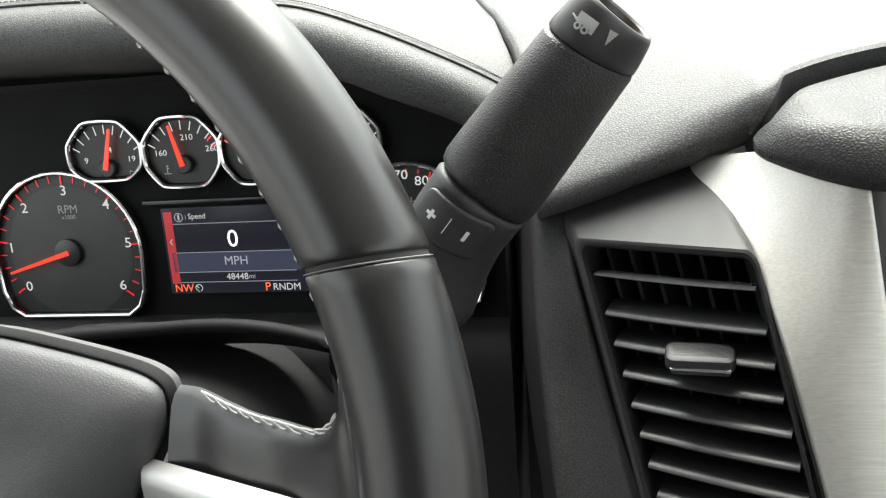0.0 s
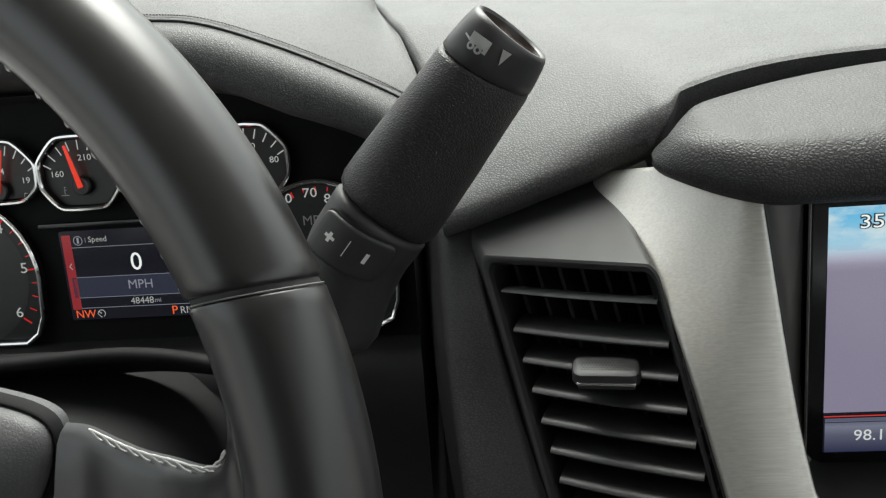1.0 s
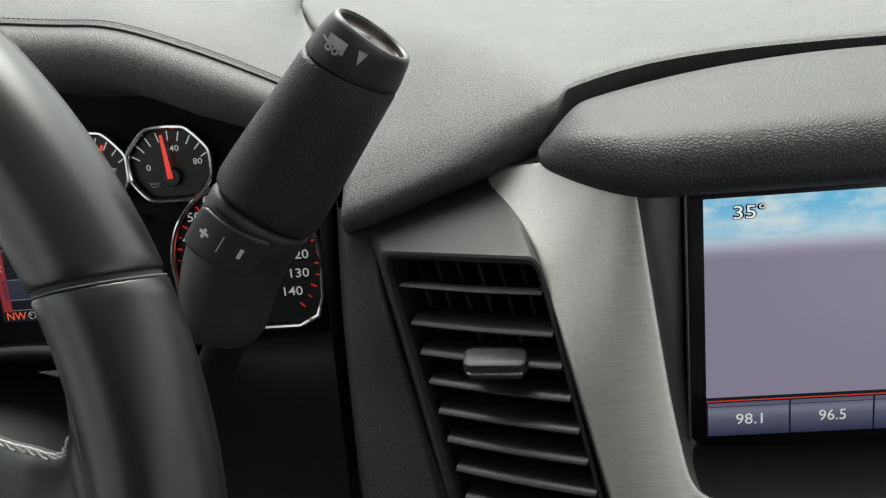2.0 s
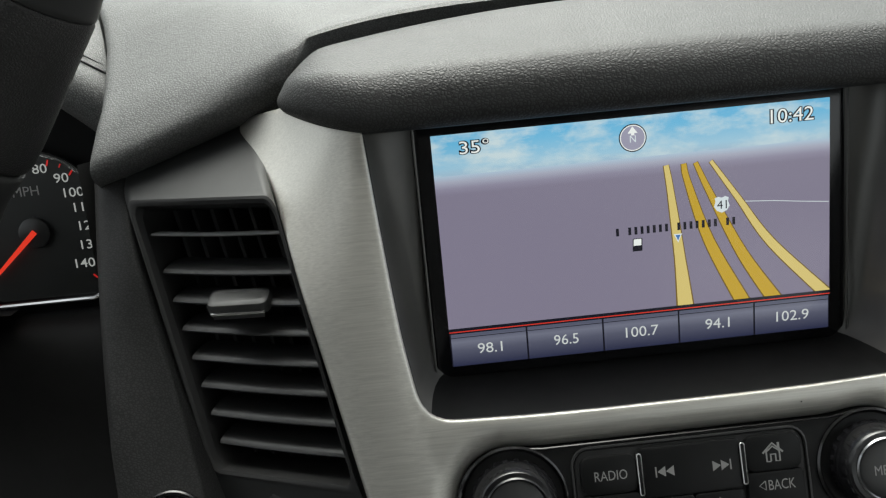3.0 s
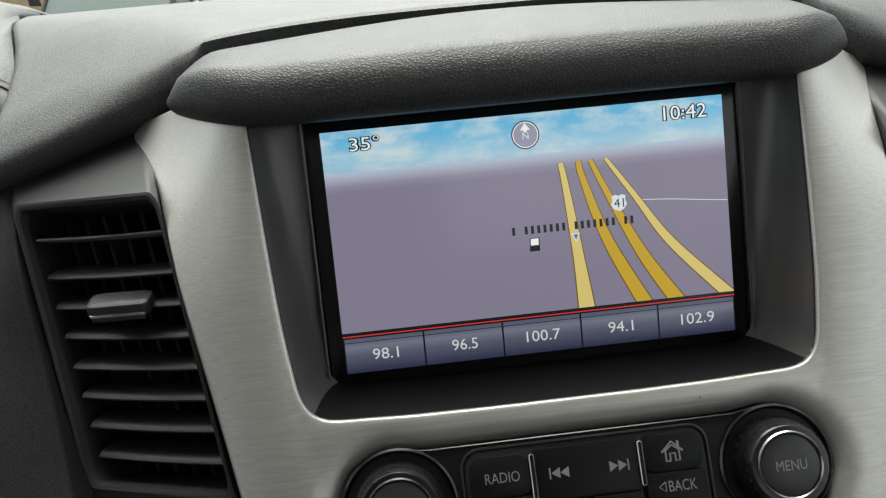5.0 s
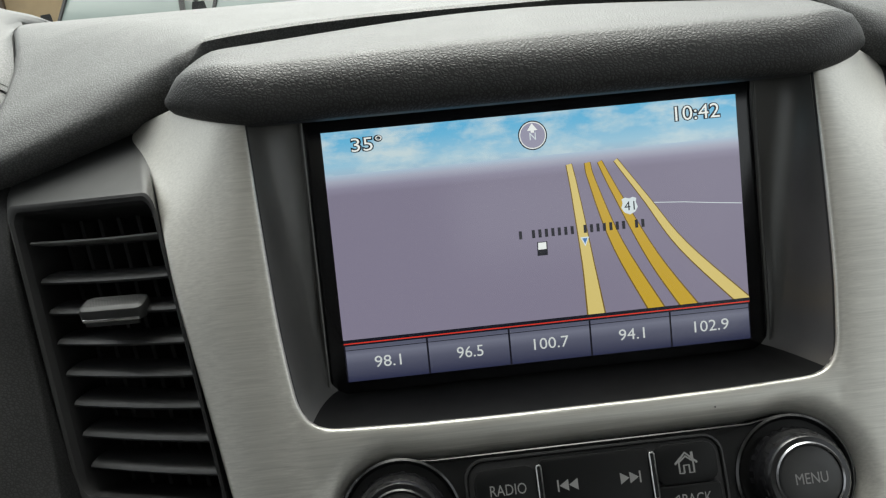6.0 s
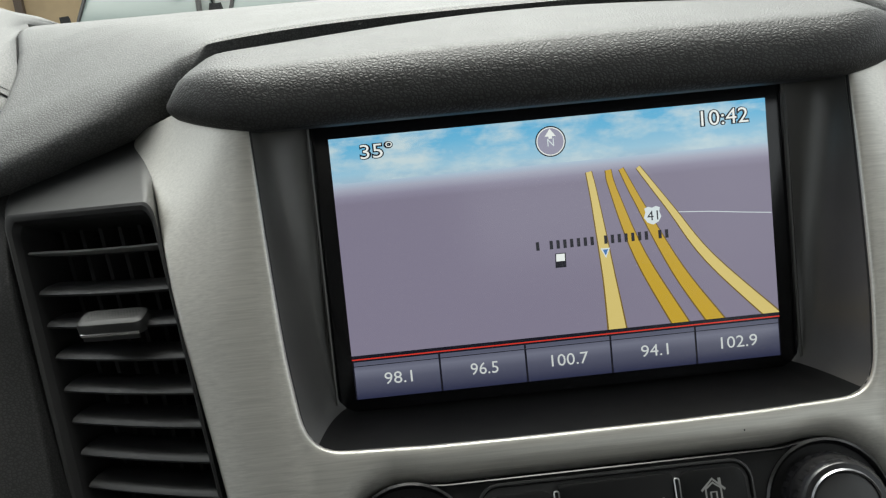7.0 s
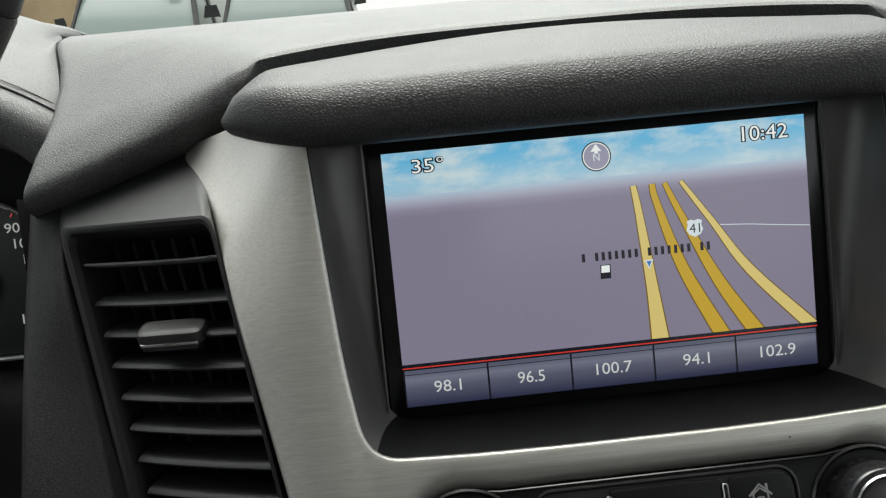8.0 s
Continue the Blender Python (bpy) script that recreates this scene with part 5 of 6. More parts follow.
def rim_at(a, w, grow=0.0):
    """A place on the rim: a round the wheel from the right, w round the rim's section."""
    near = abs((math.degrees(a) - A1 + 180) % 360 - 180)
    a -= radians(1.2) * math.cos(w) * math.exp(-near / 5)
    rr = R + (r0 + grow) * math.cos(w)
    return WM @ Vector((rr * math.cos(a), rr * math.sin(a), (r0 + grow) * 1.06 * math.sin(w)))


for lo, hi, label in ((A1 + 0.2, 180 - A1 - 0.2, "smooth black leather upper rim"), (180 - A1 + 0.2, 360 + A1 - 0.2, "smooth black leather lower rim")):
    n = 120
    rows = []
    for i in range(n + 1):
        a = radians(lo + (hi - lo) * i / n)
        rows.append([rim_at(a, 2 * math.pi * k / 28) for k in range(28)])
    for where, sg in ((0, 1), (len(rows) - 1, -1)):
        extra = [[rim_at(radians((lo if sg > 0 else hi) + sg * da), 2 * math.pi * k / 28, g) for k in range(28)] for da, g in ((0.0, -0.0016), (0.12, -0.0005), (0.4, 0.0))]
        rows = extra + rows[1:] if sg > 0 else rows[:-1] + extra[::-1]
    part("rim", grid(rows, close_v=True), RIMSKIN, wheel, label, 70)
for a in (A1, 180 - A1):
    part("seam", grid([[rim_at(radians(a + d), 2 * math.pi * k / 24, g) for k in range(24)] for d, g in ((-0.3, -0.0009), (0.3, -0.0009))], close_v=True), DARKTHREAD, wheel)
part("seam_thread", tube([rim_at(radians(A1 - 0.22), 2 * math.pi * k / 40, -0.0003) for k in range(40)], 0.00022, 5, True), GREYTHREAD, wheel, "pale edge along the seam")
st = []
for i in range(34):
    a = -30 + 120 * i / 34
    p, q = rim_at(radians(a), radians(172), 0.0001), rim_at(radians(a + 0.9), radians(176), 0.0001)
    st.append(tube([p, p.lerp(q, 0.5) + (p - WM.translation).normalized() * -0.0004, q], 0.00045, 5))
part("rim_stitching", joined(st), THREAD, wheel, "pale grey stitches on the inner side", kind="stuff")

# right spoke, leather-wrapped, running from the rim to the hub
spoke_top = spline([(-0.2785, -0.150, 0.064), (-0.2805, -0.151, 0.049), (-0.2812, -0.151, 0.037), (-0.2840, -0.150, 0.0275), (-0.293, -0.141, 0.0200), (-0.308, -0.128, 0.0163), (-0.320, -0.121, 0.0155), (-0.331, -0.115, 0.0165), (-0.344, -0.107, 0.0175), (-0.3535, -0.104, 0.0175)], 40)
spoke_bot = spline([(-0.2640, -0.155, -0.075), (-0.266, -0.156, -0.066), (-0.268, -0.156, -0.058), (-0.275, -0.154, -0.052), (-0.288, -0.148, -0.047), (-0.304, -0.139, -0.044), (-0.322, -0.130, -0.042), (-0.335, -0.122, -0.040), (-0.346, -0.114, -0.038), (-0.3585, -0.111, -0.036)], 40)
rows = []
for a, b in zip(spoke_top, spoke_bot):
    o = Vector((0, -1, 0.15)) * 0.006
    rows.append([a + Vector((0, 0.008, -0.014)), a + Vector((0, 0.0045, -0.0045)), a + Vector((0, 0.0018, -0.0002)), a + Vector((0, -0.0025, -0.0018))] + [a.lerp(b, t) + o * math.sin(math.pi * (0.15 + 0.7 * t)) for t in (0.1, 0.25, 0.42, 0.6, 0.8, 0.95)] + [b + Vector((0, 0.012, 0))])
part("spoke", grid(rows), RIMSKIN, wheel, "leather-wrapped spoke", 70)
thr = []
pts = [p + Vector((0, -0.0015, 0.0006)) for p in spoke_top]
path = spline(pts[12:-5], 13)
stray = random.Random(5)
for i, (p, q) in enumerate(zip(path, path[1:])):
    wide = 1.0 - 0.5 * abs(i - 8) / 8
    side = Vector((0.0, -0.0016, -0.0024)) * wide * stray.uniform(0.8, 1.15)
    r = p.lerp(q, stray.uniform(0.15, 0.35))
    thr.append(tube([p, p.lerp(q, 0.5) + Vector((0, -0.0004, 0.0004)), q], 0.00030, 5))
    thr.append(tube([q, r + side * 0.55], 0.00025, 5))
    thr.append(tube([r + side * 0.55, p.lerp(q, -0.15) + side * 0.6], 0.00025, 5))
part("spoke_stitching", joined(thr), THREAD, wheel, "pale thread along the spoke", kind="stuff")
# silver trim under the spoke
rows = []
for t in np.linspace(0, 1, 14):
    p = Vector((-0.364, -0.1135, -0.0065)).lerp(Vector((-0.285, -0.1545, 0.0005)), t)
    hgt = 0.0105 - 0.002 * t
    rows.append([p + Vector((0, 0.004, 0.0008)), p + Vector((0, -0.0010, 0)), p + Vector((0, -0.0026, -0.0012)), p + Vector((0, -0.0034, -hgt * 0.5)), p + Vector((0, -0.0028, -hgt)), p + Vector((0, 0.002, -hgt - 0.001))])
part("silver_trim", grid(rows), mat("satin_silver_paint", (0.72, 0.72, 0.71), 0.3, 0.75), wheel, "satin silver trim bar", 60)
rows = []
for t in np.linspace(0, 1, 10):
    p = Vector((-0.368, -0.110, -0.018)).lerp(Vector((-0.280, -0.153, -0.012)), t)
    rows.append([p + Vector((0, 0.004, 0.004)), p + Vector((0, -0.003, -0.002)), p + Vector((0, -0.003, -0.03)), p + Vector((0, 0.004, -0.034))])
part("lower_spoke", grid(rows), BLACK, wheel, "black switch field", 60)
# hub pad
rows = []
half = [(q.x, q.y) for q in spline([(0.0, 0.0365, 0), (0.03, 0.0345, 0), (0.055, 0.0298, 0), (0.078, 0.0243, 0), (0.090, 0.0202, 0), (0.0955, 0.0150, 0), (0.0955, 0.005, 0), (0.089, -0.010, 0), (0.081, -0.025, 0), (0.072, -0.06, 0), (0.05, -0.088, 0), (0.0, -0.095, 0)], 40)]
outline = [(CX + x, z) for x, z in half] + [(CX - x, z) for x, z in half[-2:0:-1]]
for k, dep in ((1.0, 0.016), (1.0, 0.004), (0.993, 0.0012), (0.978, -0.0010), (0.93, -0.0042), (0.84, -0.0078), (0.65, -0.0115), (0.35, -0.0135), (0.02, -0.014)):
    rows.append([Vector((CX + (x - CX) * k, -0.1085 + dep + 0.21 * (z - 0.02), -0.02 + (z + 0.02) * k)) for x, z in outline])
part("hub_pad", grid(rows, close_v=True, cap=True), PADSKIN, wheel, "grained vinyl airbag pad", 70)
rows = []
for d, dep in ((-0.0019, 0.006), (-0.0016, 0.0012), (-0.0010, 0.0008), (-0.0007, 0.006)):
    rows.append([Vector((x, -0.1050 + dep + 0.21 * (z - 0.02), z)) for x, z in shrink(outline, d)])
part("pad_surround", grid(rows, close_v=True), DULLBLACK, wheel, "thin plastic edge round the pad", 70)

# ---- column shift lever ----
lever = thing("shift_lever", (-0.262, -0.045, 0.0), "black leather column shift lever with a tow mode cap", "gear lever")
tip, base = Vector((-0.2065, -0.0590, 0.1275)), Vector((-0.2545, -0.0465, 0.0700))
ax = (tip - base).normalized()
fr = (Vector((0.15, -1, 0.12)) - ax * Vector((0.15, -1, 0.12)).dot(ax)).normalized()
sd = fr.cross(ax).normalized()
sd = sd if sd.x > 0 else -sd
L = (tip - base).length


SLANT = 0.006  # the lever is deeper at its left front and right back


def ring_at(d, rs, rf, skew=0.0, power=1.0, n=44, lean=0.0):
    """A section of the lever at d along it; skew leans it."""
    c = base + ax * d
    out = []
    for k in range(n):
        w = 2 * math.pi * k / n
        cs, sn = math.cos(w), math.sin(w)
        q = c + sd * rs * math.copysign(abs(cs) ** power, cs) + fr * (rf * math.copysign(abs(sn) ** power, sn) - SLANT * rs / 0.018 * cs)
        out.append(q + ax * (skew * cs + lean * sn))
    return out


sleeve = [(-0.002, 0.0180, 0.0172), (0.0, 0.0194, 0.0186), (0.003, 0.0200, 0.0192), (0.012, 0.0198, 0.0189), (0.028, 0.0189, 0.0181), (0.046, 0.0176, 0.0168), (0.0585, 0.0169, 0.0162), (0.0602, 0.0163, 0.0157)]
part("sleeve", grid([ring_at(d, a, b, 0.0008 - 0.0038 * max(0, 1 - d / 0.05), 1.0, 44, 0.0026 * max(0, 1 - d / 0.05)) for d, a, b in sleeve], close_v=True, cap=True), SLEEVE, lever, "grained black leather sleeve", 70)
capd = [(0.0606, 0.0160, 0.0154), (0.0612, 0.0165, 0.0159), (0.064, 0.0163, 0.0157), (0.071, 0.0152, 0.0148), (0.0735, 0.0146, 0.0142), (0.0750, 0.0138, 0.0134), (0.0751, 0.0128, 0.0125), (0.0742, 0.0120, 0.0117)]
cap = part("cap", grid([ring_at(d, a, b, 0.0008 - 0.12 * max(0, d - 0.058)) for d, a, b in capd], close_v=True), BLACK, lever, "satin black end cap with printed marks", 60)
part("cap_end", grid([ring_at(d, a, b, -0.0012) for d, a, b in ((0.0742, 0.0121, 0.0118), (0.0725, 0.0116, 0.0113), (0.0722, 0.010, 0.0098), (0.0724, 0.0002, 0.0002))], close_v=True), plastic("cap_button_plastic", (0.050, 0.038, 0.034), (0.18, 0.26)), cap, "tow mode push button", 60)


def on_lever(u, d, rad, lift=0.0003):
    """A point on the lever's front: u metres across it, d along."""
    w = u / rad
    return base + ax * d + (fr * math.cos(w) + sd * math.sin(w)) * (rad + lift) - fr * SLANT * math.sin(w) * rad / 0.018


def lever_flat(pts, rad, lift=0.0003):
    bm = bmesh.new()
    bm.faces.new([bm.verts.new(on_lever(u, d, rad, lift)) for u, d in pts])
    return bm


def rot(pts, ang, cu, cd):
    c, s = math.cos(radians(ang)), math.sin(radians(ang))
    return [(cu + x * c - y * s, cd + x * s + y * c) for x, y in pts]


tr = 2
part("trailer_mark", lever_flat(rot(mm([(-3.4, -1.3), (2.6, -1.3), (2.6, -2.4), (3.9, -2.4), (3.9, 2.0), (-3.4, 2.0)]), tr, -0.0072, 0.0690), 0.0152, 0.0006), INK, cap, "printed trailer mark", 0)
part("trailer_mark", lever_flat(rot(mm([(-5.9, -0.5), (-3.2, -1.2), (-3.2, -0.5), (-5.8, 0.1)]), tr, -0.0072, 0.0690), 0.0152, 0.0006), INK, cap, smooth=0)
for dx in (-1.6, 1.2):
    part("wheel_mark", lever_flat(rot([(x, y) for x, y in circle(dx / 1000, -0.0022, 0.00135, 16)], tr, -0.0072, 0.0690), 0.0152, 0.0007), INK, cap, smooth=0)
    part("wheel_mark", lever_flat(rot([(x, y) for x, y in circle(dx / 1000, -0.0022, 0.0006, 10)], tr, -0.0072, 0.0690), 0.0152, 0.0008), BLACK, cap, smooth=0)
part("triangle_mark", lever_flat(rot(mm([(-1.5, 2.3), (1.5, 2.3), (0, -2.8)]), tr, 0.0018, 0.0692), 0.0152, 0.0006), INK, cap, smooth=0)
# switch housing below the sleeve and the stalk down to the column
hp = spline([base - ax * 0.0022, base - ax * 0.010, (-0.2670, -0.0435, 0.0545), (-0.2738, -0.0425, 0.0410), (-0.2775, -0.0420, 0.0280), (-0.2795, -0.0415, 0.0165)], 26)
rows = []
for i, p in enumerate(hp):
    t = i / 25
    tan = (hp[min(i + 1, 25)] - hp[max(i - 1, 0)]).normalized()
    fv = (fr - tan * fr.dot(tan)).normalized()
    sv = tan.cross(fv).normalized()
    rs = lerp1(t, [(0, 0.0174), (0.04, 0.0190), (0.35, 0.0186), (0.7, 0.0168), (0.88, 0.0150), (0.96, 0.0120), (1.0, 0.0070)])
    rf = lerp1(t, [(0, 0.0170), (0.04, 0.0190), (0.2, 0.0202), (0.5, 0.0180), (0.8, 0.0150), (0.93, 0.0120), (1.0, 0.0060)])
    fade = max(0, 1 - t / 0.3)
    way = 1 if sv.x > 0 else -1
    rows.append([p + sv * rs * math.cos(w) + fv * (rf * math.sin(w) - way * SLANT * (1 - 0.7 * t) * rs / 0.018 * math.cos(w)) - tan * fade * ((-0.0030 if sv.x > 0 else 0.0030) * math.cos(w) + 0.0026 * math.sin(w)) for w in (2 * math.pi * k / 44 for k in range(44))])
LEVERPL = plastic("lever_plastic", (0.021, 0.0213, 0.0213), (0.46, 0.56))
part("switch_housing", grid(rows, close_v=True, cap=True), LEVERPL, lever, "satin black plastic housing", 60)
bl = []
corners = rounded(0.0275, 0.0165, 0.003, 5, -0.0035, -0.0115)
for p, q in zip(corners, corners[1:] + corners[:1]):
    n = max(1, round(math.dist(p, q) / 0.0016))
    bl += [(p[0] + (q[0] - p[0]) * k / n, p[1] + (q[1] - p[1]) * k / n) for k in range(n)]
rows = []
for q, lift in [(bl, -0.001), (bl, 0.0018), (shrink(bl, 0.0004), 0.0022), (shrink(bl, 0.0010), 0.0024)] + [([(-0.0035 + (u + 0.0035) * k, -0.0115 + (d + 0.0115) * k) for u, d in shrink(bl, 0.0010)], 0.0024) for k in (0.8, 0.6, 0.4, 0.2, 0.02)]:
    rows.append([on_lever(u, d, 0.0200, lift) for u, d in q])
btn = part("rocker_button", grid(rows, close_v=True, cap=True), LEVERPL, lever, "plus minus rocker button", 50)
part("button_gap", grid([[on_lever(u, d, 0.0200, 0.0010) for u, d in shrink(bl, -0.0009)], [on_lever(u, d, 0.0200, 0.0010) for u, d in shrink(bl, 0.0003)]], close_v=True), PIT, lever)
part("plus_mark", lever_flat(mm([(-12.0, -11.4), (-8.2, -11.4), (-8.2, -10.2), (-12.0, -10.2)]), 0.0200, 0.0027), WHITEINK, btn, smooth=0)
part("plus_mark", lever_flat(mm([(-10.7, -12.7), (-9.5, -12.7), (-9.5, -8.9), (-10.7, -8.9)]), 0.0200, 0.00275), WHITEINK, btn, smooth=0)
part("divider_mark", lever_flat(mm([(-3.9, -14.2), (-3.6, -14.2), (-3.6, -7.4), (-3.9, -7.4)]), 0.0200, 0.0027), WHITEINK, btn, smooth=0)
part("minus_mark", lever_flat(mm([(2.2, -13.0), (3.4, -13.0), (3.4, -8.8), (2.2, -8.8)]), 0.0200, 0.0027), WHITEINK, btn, smooth=0)
stalk = spline([(-0.2785, -0.036, 0.024), (-0.288, -0.026, 0.006), (-0.300, -0.018, -0.011), (-0.310, -0.012, -0.030), (-0.335, 0.0, -0.060)], 18)
part("stalk", tube(stalk, 0.0080, 16), DULLBLACK, lever, "black stalk", 60)

# ---- cabin that closes the place ----
cab = thing("cabin_shell", (0, -0.5, -0.3), "plain car cabin with roof, doors and floor", "car cabin", kind="structure")
def world_part(name, bm, material, parent, label="", smooth=0):
    """As part(), for shapes given level with the ground, in metres from the display."""
    bmesh.ops.transform(bm, matrix=Matrix.Rotation(radians(13), 4, "X"), verts=bm.verts)
    return part(name, bm, material, parent, label, smooth)


world_part("roof", box(-0.72, 0.72, -2.7, 0.02, 0.66, 0.70), HEADLINER, cab, "pale fabric headliner")
world_part("floor", box(-0.84, 0.84, -2.7, 0.9, -0.80, -0.76), REARDARK, cab)
# out of view, made tall to hold back light from the rear
world_part("rear_wall", box(-0.84, 0.84, -2.74, -2.7, -0.8, 0.32), REARDARK, cab)
# unseen block added for the driver and seat, to darken reflections from behind
world_part("seat_light_block", box(-0.66, 0.02, -0.86, -0.80, -0.8, 0.50), REARDARK, cab)
world_part("firewall", box(-0.84, 0.84, 0.9, 0.94, -0.8, -0.02), TRIMDARK, cab)
for s in (-1, 1):
    a, b = sorted((s * 0.84, s * 0.88))
    # sill heights differ to let in more light on the passenger side
    world_part("door", box(a, b, -2.7, 0.94, -0.8, -0.26 if s > 0 else -0.12), TRIMDARK, cab, "dark door trim")
    a, b = sorted((s * 0.68, s * 0.72))
    world_part("door_header", box(a, b, -2.7, 0.02, 0.63, 0.66), HEADLINER, cab)
    for y in (-1.30, -2.1):
        ends = [(s * 0.86, -0.28), (s * 0.70, 0.64)]
        world_part("door_pillar", grid([[Vector((x + dx, y + dy, z)) for dx, dy in ((-0.02, -0.05), (0.02, -0.05), (0.02, 0.05), (-0.02, 0.05))] for x, z in ends], close_v=True, cap=True), HEADLINER, cab)
    q = [Vector((s * 0.70, 0.05, 0.66)), Vector((s * 0.84, 0.92, 0.0))]
    world_part("windscreen_pillar", grid([[p + Vector(o) for o in ((0, 0, 0), (s * 0.05, 0, 0), (s * 0.05, 0.07, 0.03), (0, 0.07, 0.03))] for p in q], close_v=True, cap=True), HEADLINER, cab)
glass = bpy.data.materials.new("window_glass")
glass.use_nodes = True
gn = glass.node_tree
gn.nodes.remove(gn.nodes["Principled BSDF"])
tr_, gl_, mx_, fr_ = gn.nodes.new("ShaderNodeBsdfTransparent"), gn.nodes.new("ShaderNodeBsdfGlossy"), gn.nodes.new("ShaderNodeMixShader"), gn.nodes.new("ShaderNodeFresnel")
tr_.inputs[0].default_value = (0.93, 0.95, 0.94, 1)
gl_.inputs["Roughness"].default_value = 0.02
fr_.inputs[0].default_value = 1.3
gn.links.new(fr_.outputs[0], mx_.inputs[0])
gn.links.new(tr_.outputs[0], mx_.inputs[1])
gn.links.new(gl_.outputs[0], mx_.inputs[2])
gn.links.new(mx_.outputs[0], gn.nodes["Material Output"].inputs[0])
ws = thing("windscreen", (0, 0.9, 0.0), "clear raked windscreen", "window", kind="structure")
rows = []
for t in np.linspace(0, 1, 8):
    y, z = 0.93 - 0.88 * t, -0.015 + 0.68 * t
    rows.append([Vector((u * (0.84 - 0.14 * t), y + 0.10 * (1 - u * u), z)) for u in np.linspace(-1, 1, 13)])
screen = grid(rows)
for q in screen.faces:
    q.normal_update()
inward = [q for q in screen.faces if q.normal.y > 0]
bmesh.ops.reverse_faces(screen, faces=inward)
pane = world_part("pane", screen, glass, ws, "", 60)
pane.visible_shadow = False

# ---- outside ----
ASPHALT = mat("faded_asphalt", (0.22, 0.22, 0.215), 0.9)
dirt(ASPHALT, (0.22, 0.22, 0.215), 3, 0.25, (0.8, 0.95))
ground = thing("ground", (0, 0, -1.25), "pale faded asphalt parking lot", "ground", kind="structure")
world_part("asphalt_sheet", box(-400, 400, -400, 400, -1.30, -1.25), ASPHALT, ground)
TAN = mat("tan_cladding", (0.46, 0.33, 0.19), 0.8)
dirt(TAN, (0.46, 0.34, 0.20), 2, 0.1, (0.7, 0.9))
shed = thing("building", (-14, 24, -1.25), "plain tan building beyond the parked cars", "building")
world_part("wall", box(-24, -5.6, 22, 34, -1.25, 4.4), TAN, shed)
world_part("roof", box(-24.3, -5.3, 21.7, 34.3, 4.4, 4.7), mat("roof_edge", (0.25, 0.22, 0.18), 0.7), shed)
world_part("downpipe", box(-9.35, -9.15, 21.85, 22.0, -1.25, 4.4), mat("downpipe_brown", (0.10, 0.07, 0.05), 0.6), shed, "dark downpipe")
CARGLASS = mat("car_glass", (0.17, 0.20, 0.19), 0.12, 0.0, 0.08)
TYRE = mat("tyre_rubber", (0.02, 0.02, 0.02), 0.8)


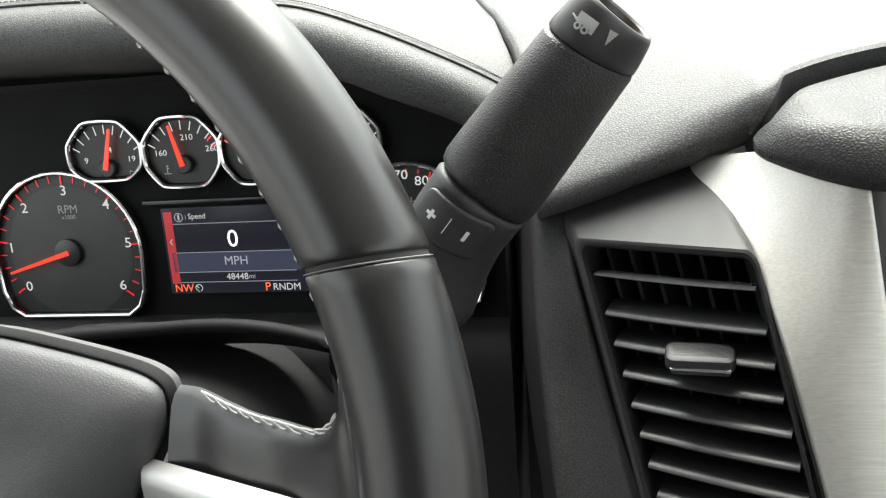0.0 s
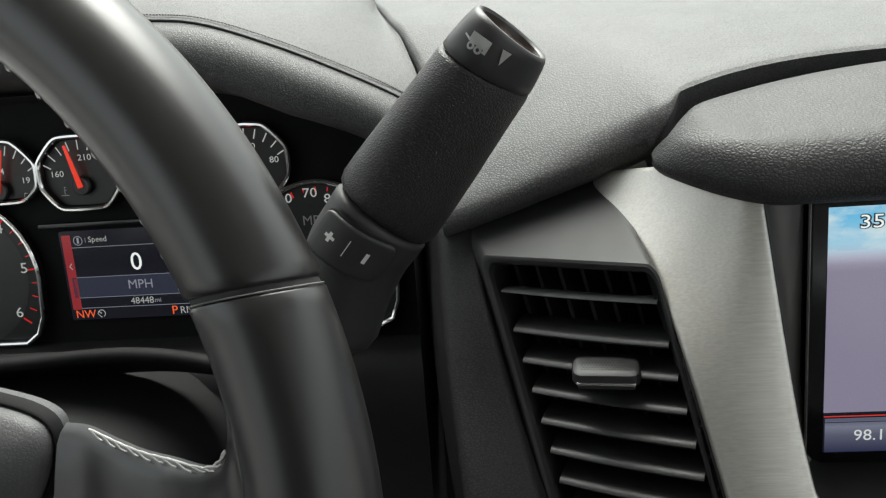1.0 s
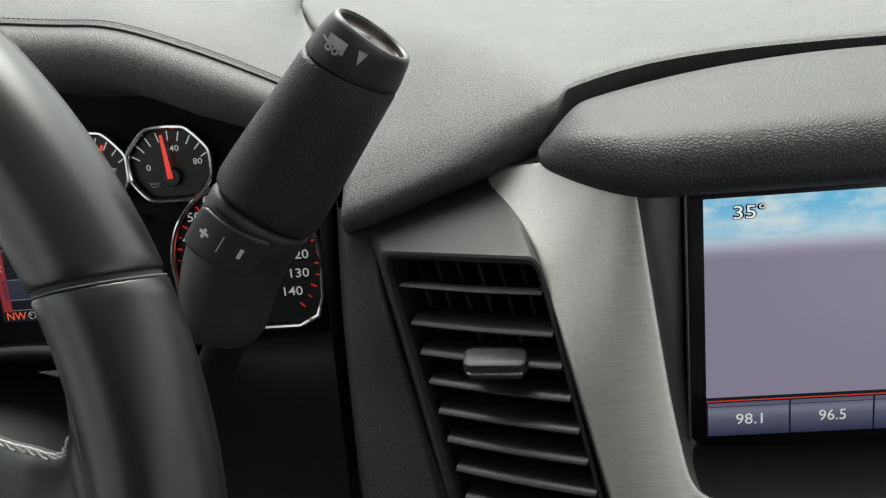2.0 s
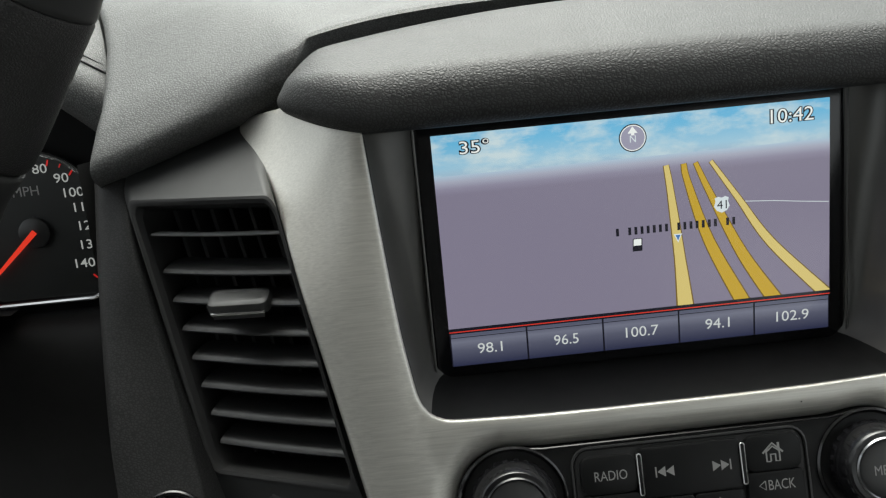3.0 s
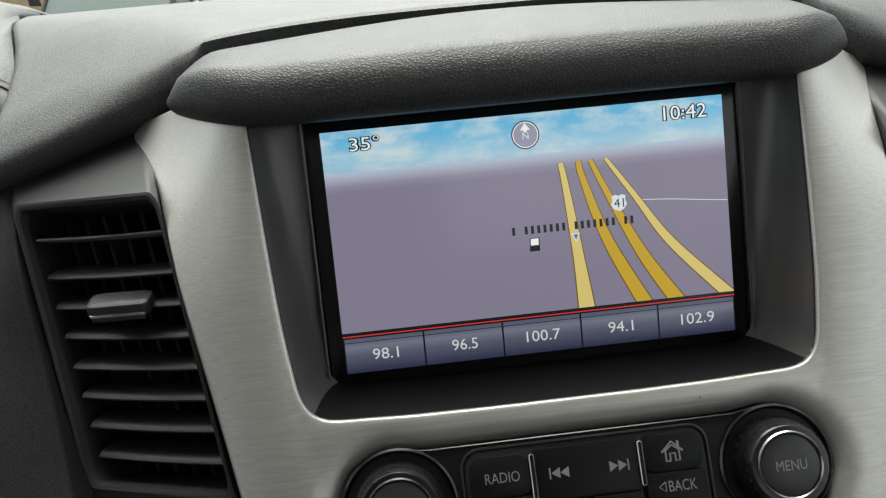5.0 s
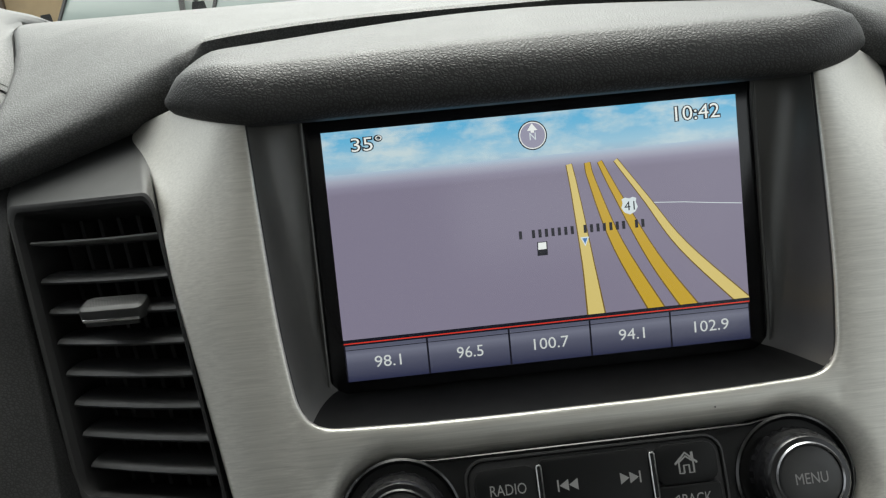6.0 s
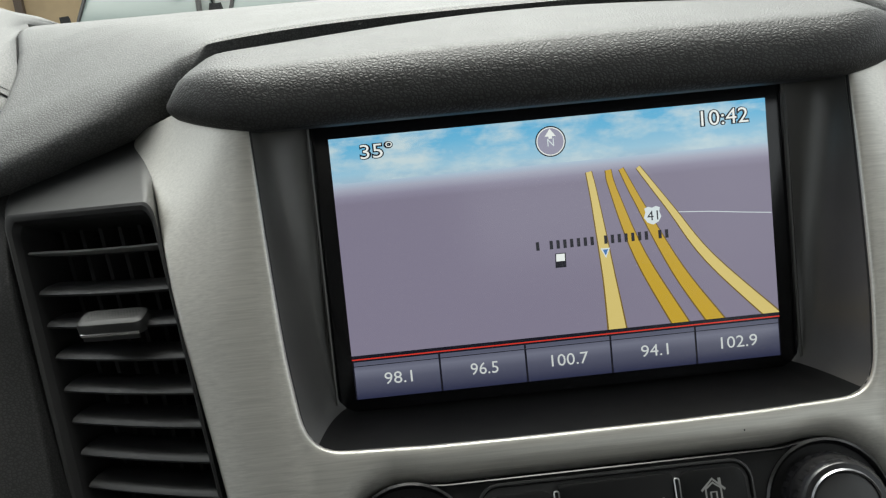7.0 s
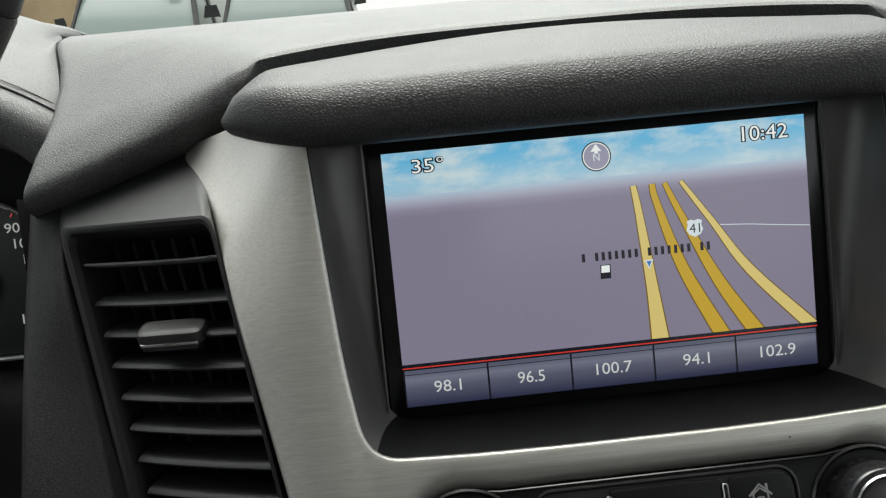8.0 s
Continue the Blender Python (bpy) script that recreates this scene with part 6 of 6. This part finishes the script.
def parked_car(x, y, turn, color, label):
    c = thing("parked_car", (x, y, -1.25), label, "car", "parked cars")
    m = Matrix.Translation((x, y, -1.25)) @ Matrix.Rotation(radians(turn), 4, "Z")
    paint = mat("car_paint", color, 0.25, 0.1)

    def put(name, rows, material, lab="", sm=50, parent=c, cap=True):
        return world_part(name, grid([[m @ Vector(p) for p in r] for r in rows], close_v=True, cap=cap), material, parent, lab, sm)

    sec = lambda y0, w, z0, z1, k=0.14: [(px * w, y0, z0 + (z1 - z0) * pz) for px, pz in ((-1 + k, 0), (1 - k, 0), (1, 0.18), (1, 0.75), (1 - k * 0.7, 1), (-1 + k * 0.7, 1), (-1, 0.75), (-1, 0.18))]  # noqa: E731
    put("body", [sec(-2.4, 0.82, 0.4, 0.78), sec(-2.25, 0.95, 0.3, 0.9), sec(-1.2, 0.98, 0.28, 0.98), sec(1.2, 0.98, 0.28, 1.0), sec(2.25, 0.96, 0.32, 0.98), sec(2.4, 0.86, 0.5, 0.9)], paint, "painted body")
    put("cabin", [[(-0.86, -1.25, 0.94), (0.86, -1.25, 0.94), (0.88, 2.1, 0.96), (-0.88, 2.1, 0.96)], [(-0.70, -0.42, 1.80), (0.70, -0.42, 1.80), (0.72, 1.85, 1.84), (-0.72, 1.85, 1.84)]], CARGLASS, "greenish glass windows")
    put("roof", [sec(-0.50, 0.70, 1.78, 1.84), sec(0.5, 0.76, 1.80, 1.93), sec(1.95, 0.72, 1.80, 1.88)], paint)
    for s in (-1, 1):
        put("pillar", [[(s * 0.86, -1.29, 0.93), (s * 0.91, -1.24, 0.93), (s * 0.91, -1.14, 0.93), (s * 0.84, -1.20, 0.93)], [(s * 0.70, -0.46, 1.82), (s * 0.75, -0.42, 1.82), (s * 0.75, -0.32, 1.82), (s * 0.68, -0.38, 1.82)]], TYRE)
        put("pillar", [[(s * 0.885, 0.1, 0.95), (s * 0.895, 0.22, 0.95), (s * 0.86, 0.22, 0.95), (s * 0.86, 0.1, 0.95)], [(s * 0.735, 0.1, 1.82), (s * 0.745, 0.22, 1.82), (s * 0.70, 0.22, 1.82), (s * 0.70, 0.1, 1.82)]], TYRE)
        put("mirror", [[(s * 0.93, -0.90, 1.14), (s * 1.10, -0.88, 1.15), (s * 1.11, -0.88, 1.30), (s * 0.97, -0.90, 1.31)], [(s * 0.98, -0.80, 1.17), (s * 1.08, -0.80, 1.18), (s * 1.08, -0.80, 1.27), (s * 0.99, -0.80, 1.27)]], TYRE, "black door mirror")
        for yy in (-1.5, 1.5):
            w = put("wheel", [[(s * xx, yy + rr * math.cos(2 * math.pi * k / 24), 0.36 + rr * math.sin(2 * math.pi * k / 24)) for k in range(24)] for xx, rr in ((0.72, 0.30), (0.74, 0.36), (0.97, 0.36), (0.99, 0.32), (0.96, 0.22))], TYRE)
    put("sticker", [[(0.42, -0.74, 1.60), (0.58, -0.74, 1.60), (0.58, -0.66, 1.66), (0.42, -0.66, 1.66)], [(0.42, -0.75, 1.61), (0.58, -0.75, 1.61), (0.58, -0.67, 1.67), (0.42, -0.67, 1.67)]], WHITEINK, "pale windscreen sticker", 0)
    return c


parked_car(-3.55, 12.9, 0, (0.62, 0.63, 0.63), "white parked car with pale green windows")
parked_car(-1.45, 12.9, 0, (0.66, 0.67, 0.67), "white parked car with black mirrors")
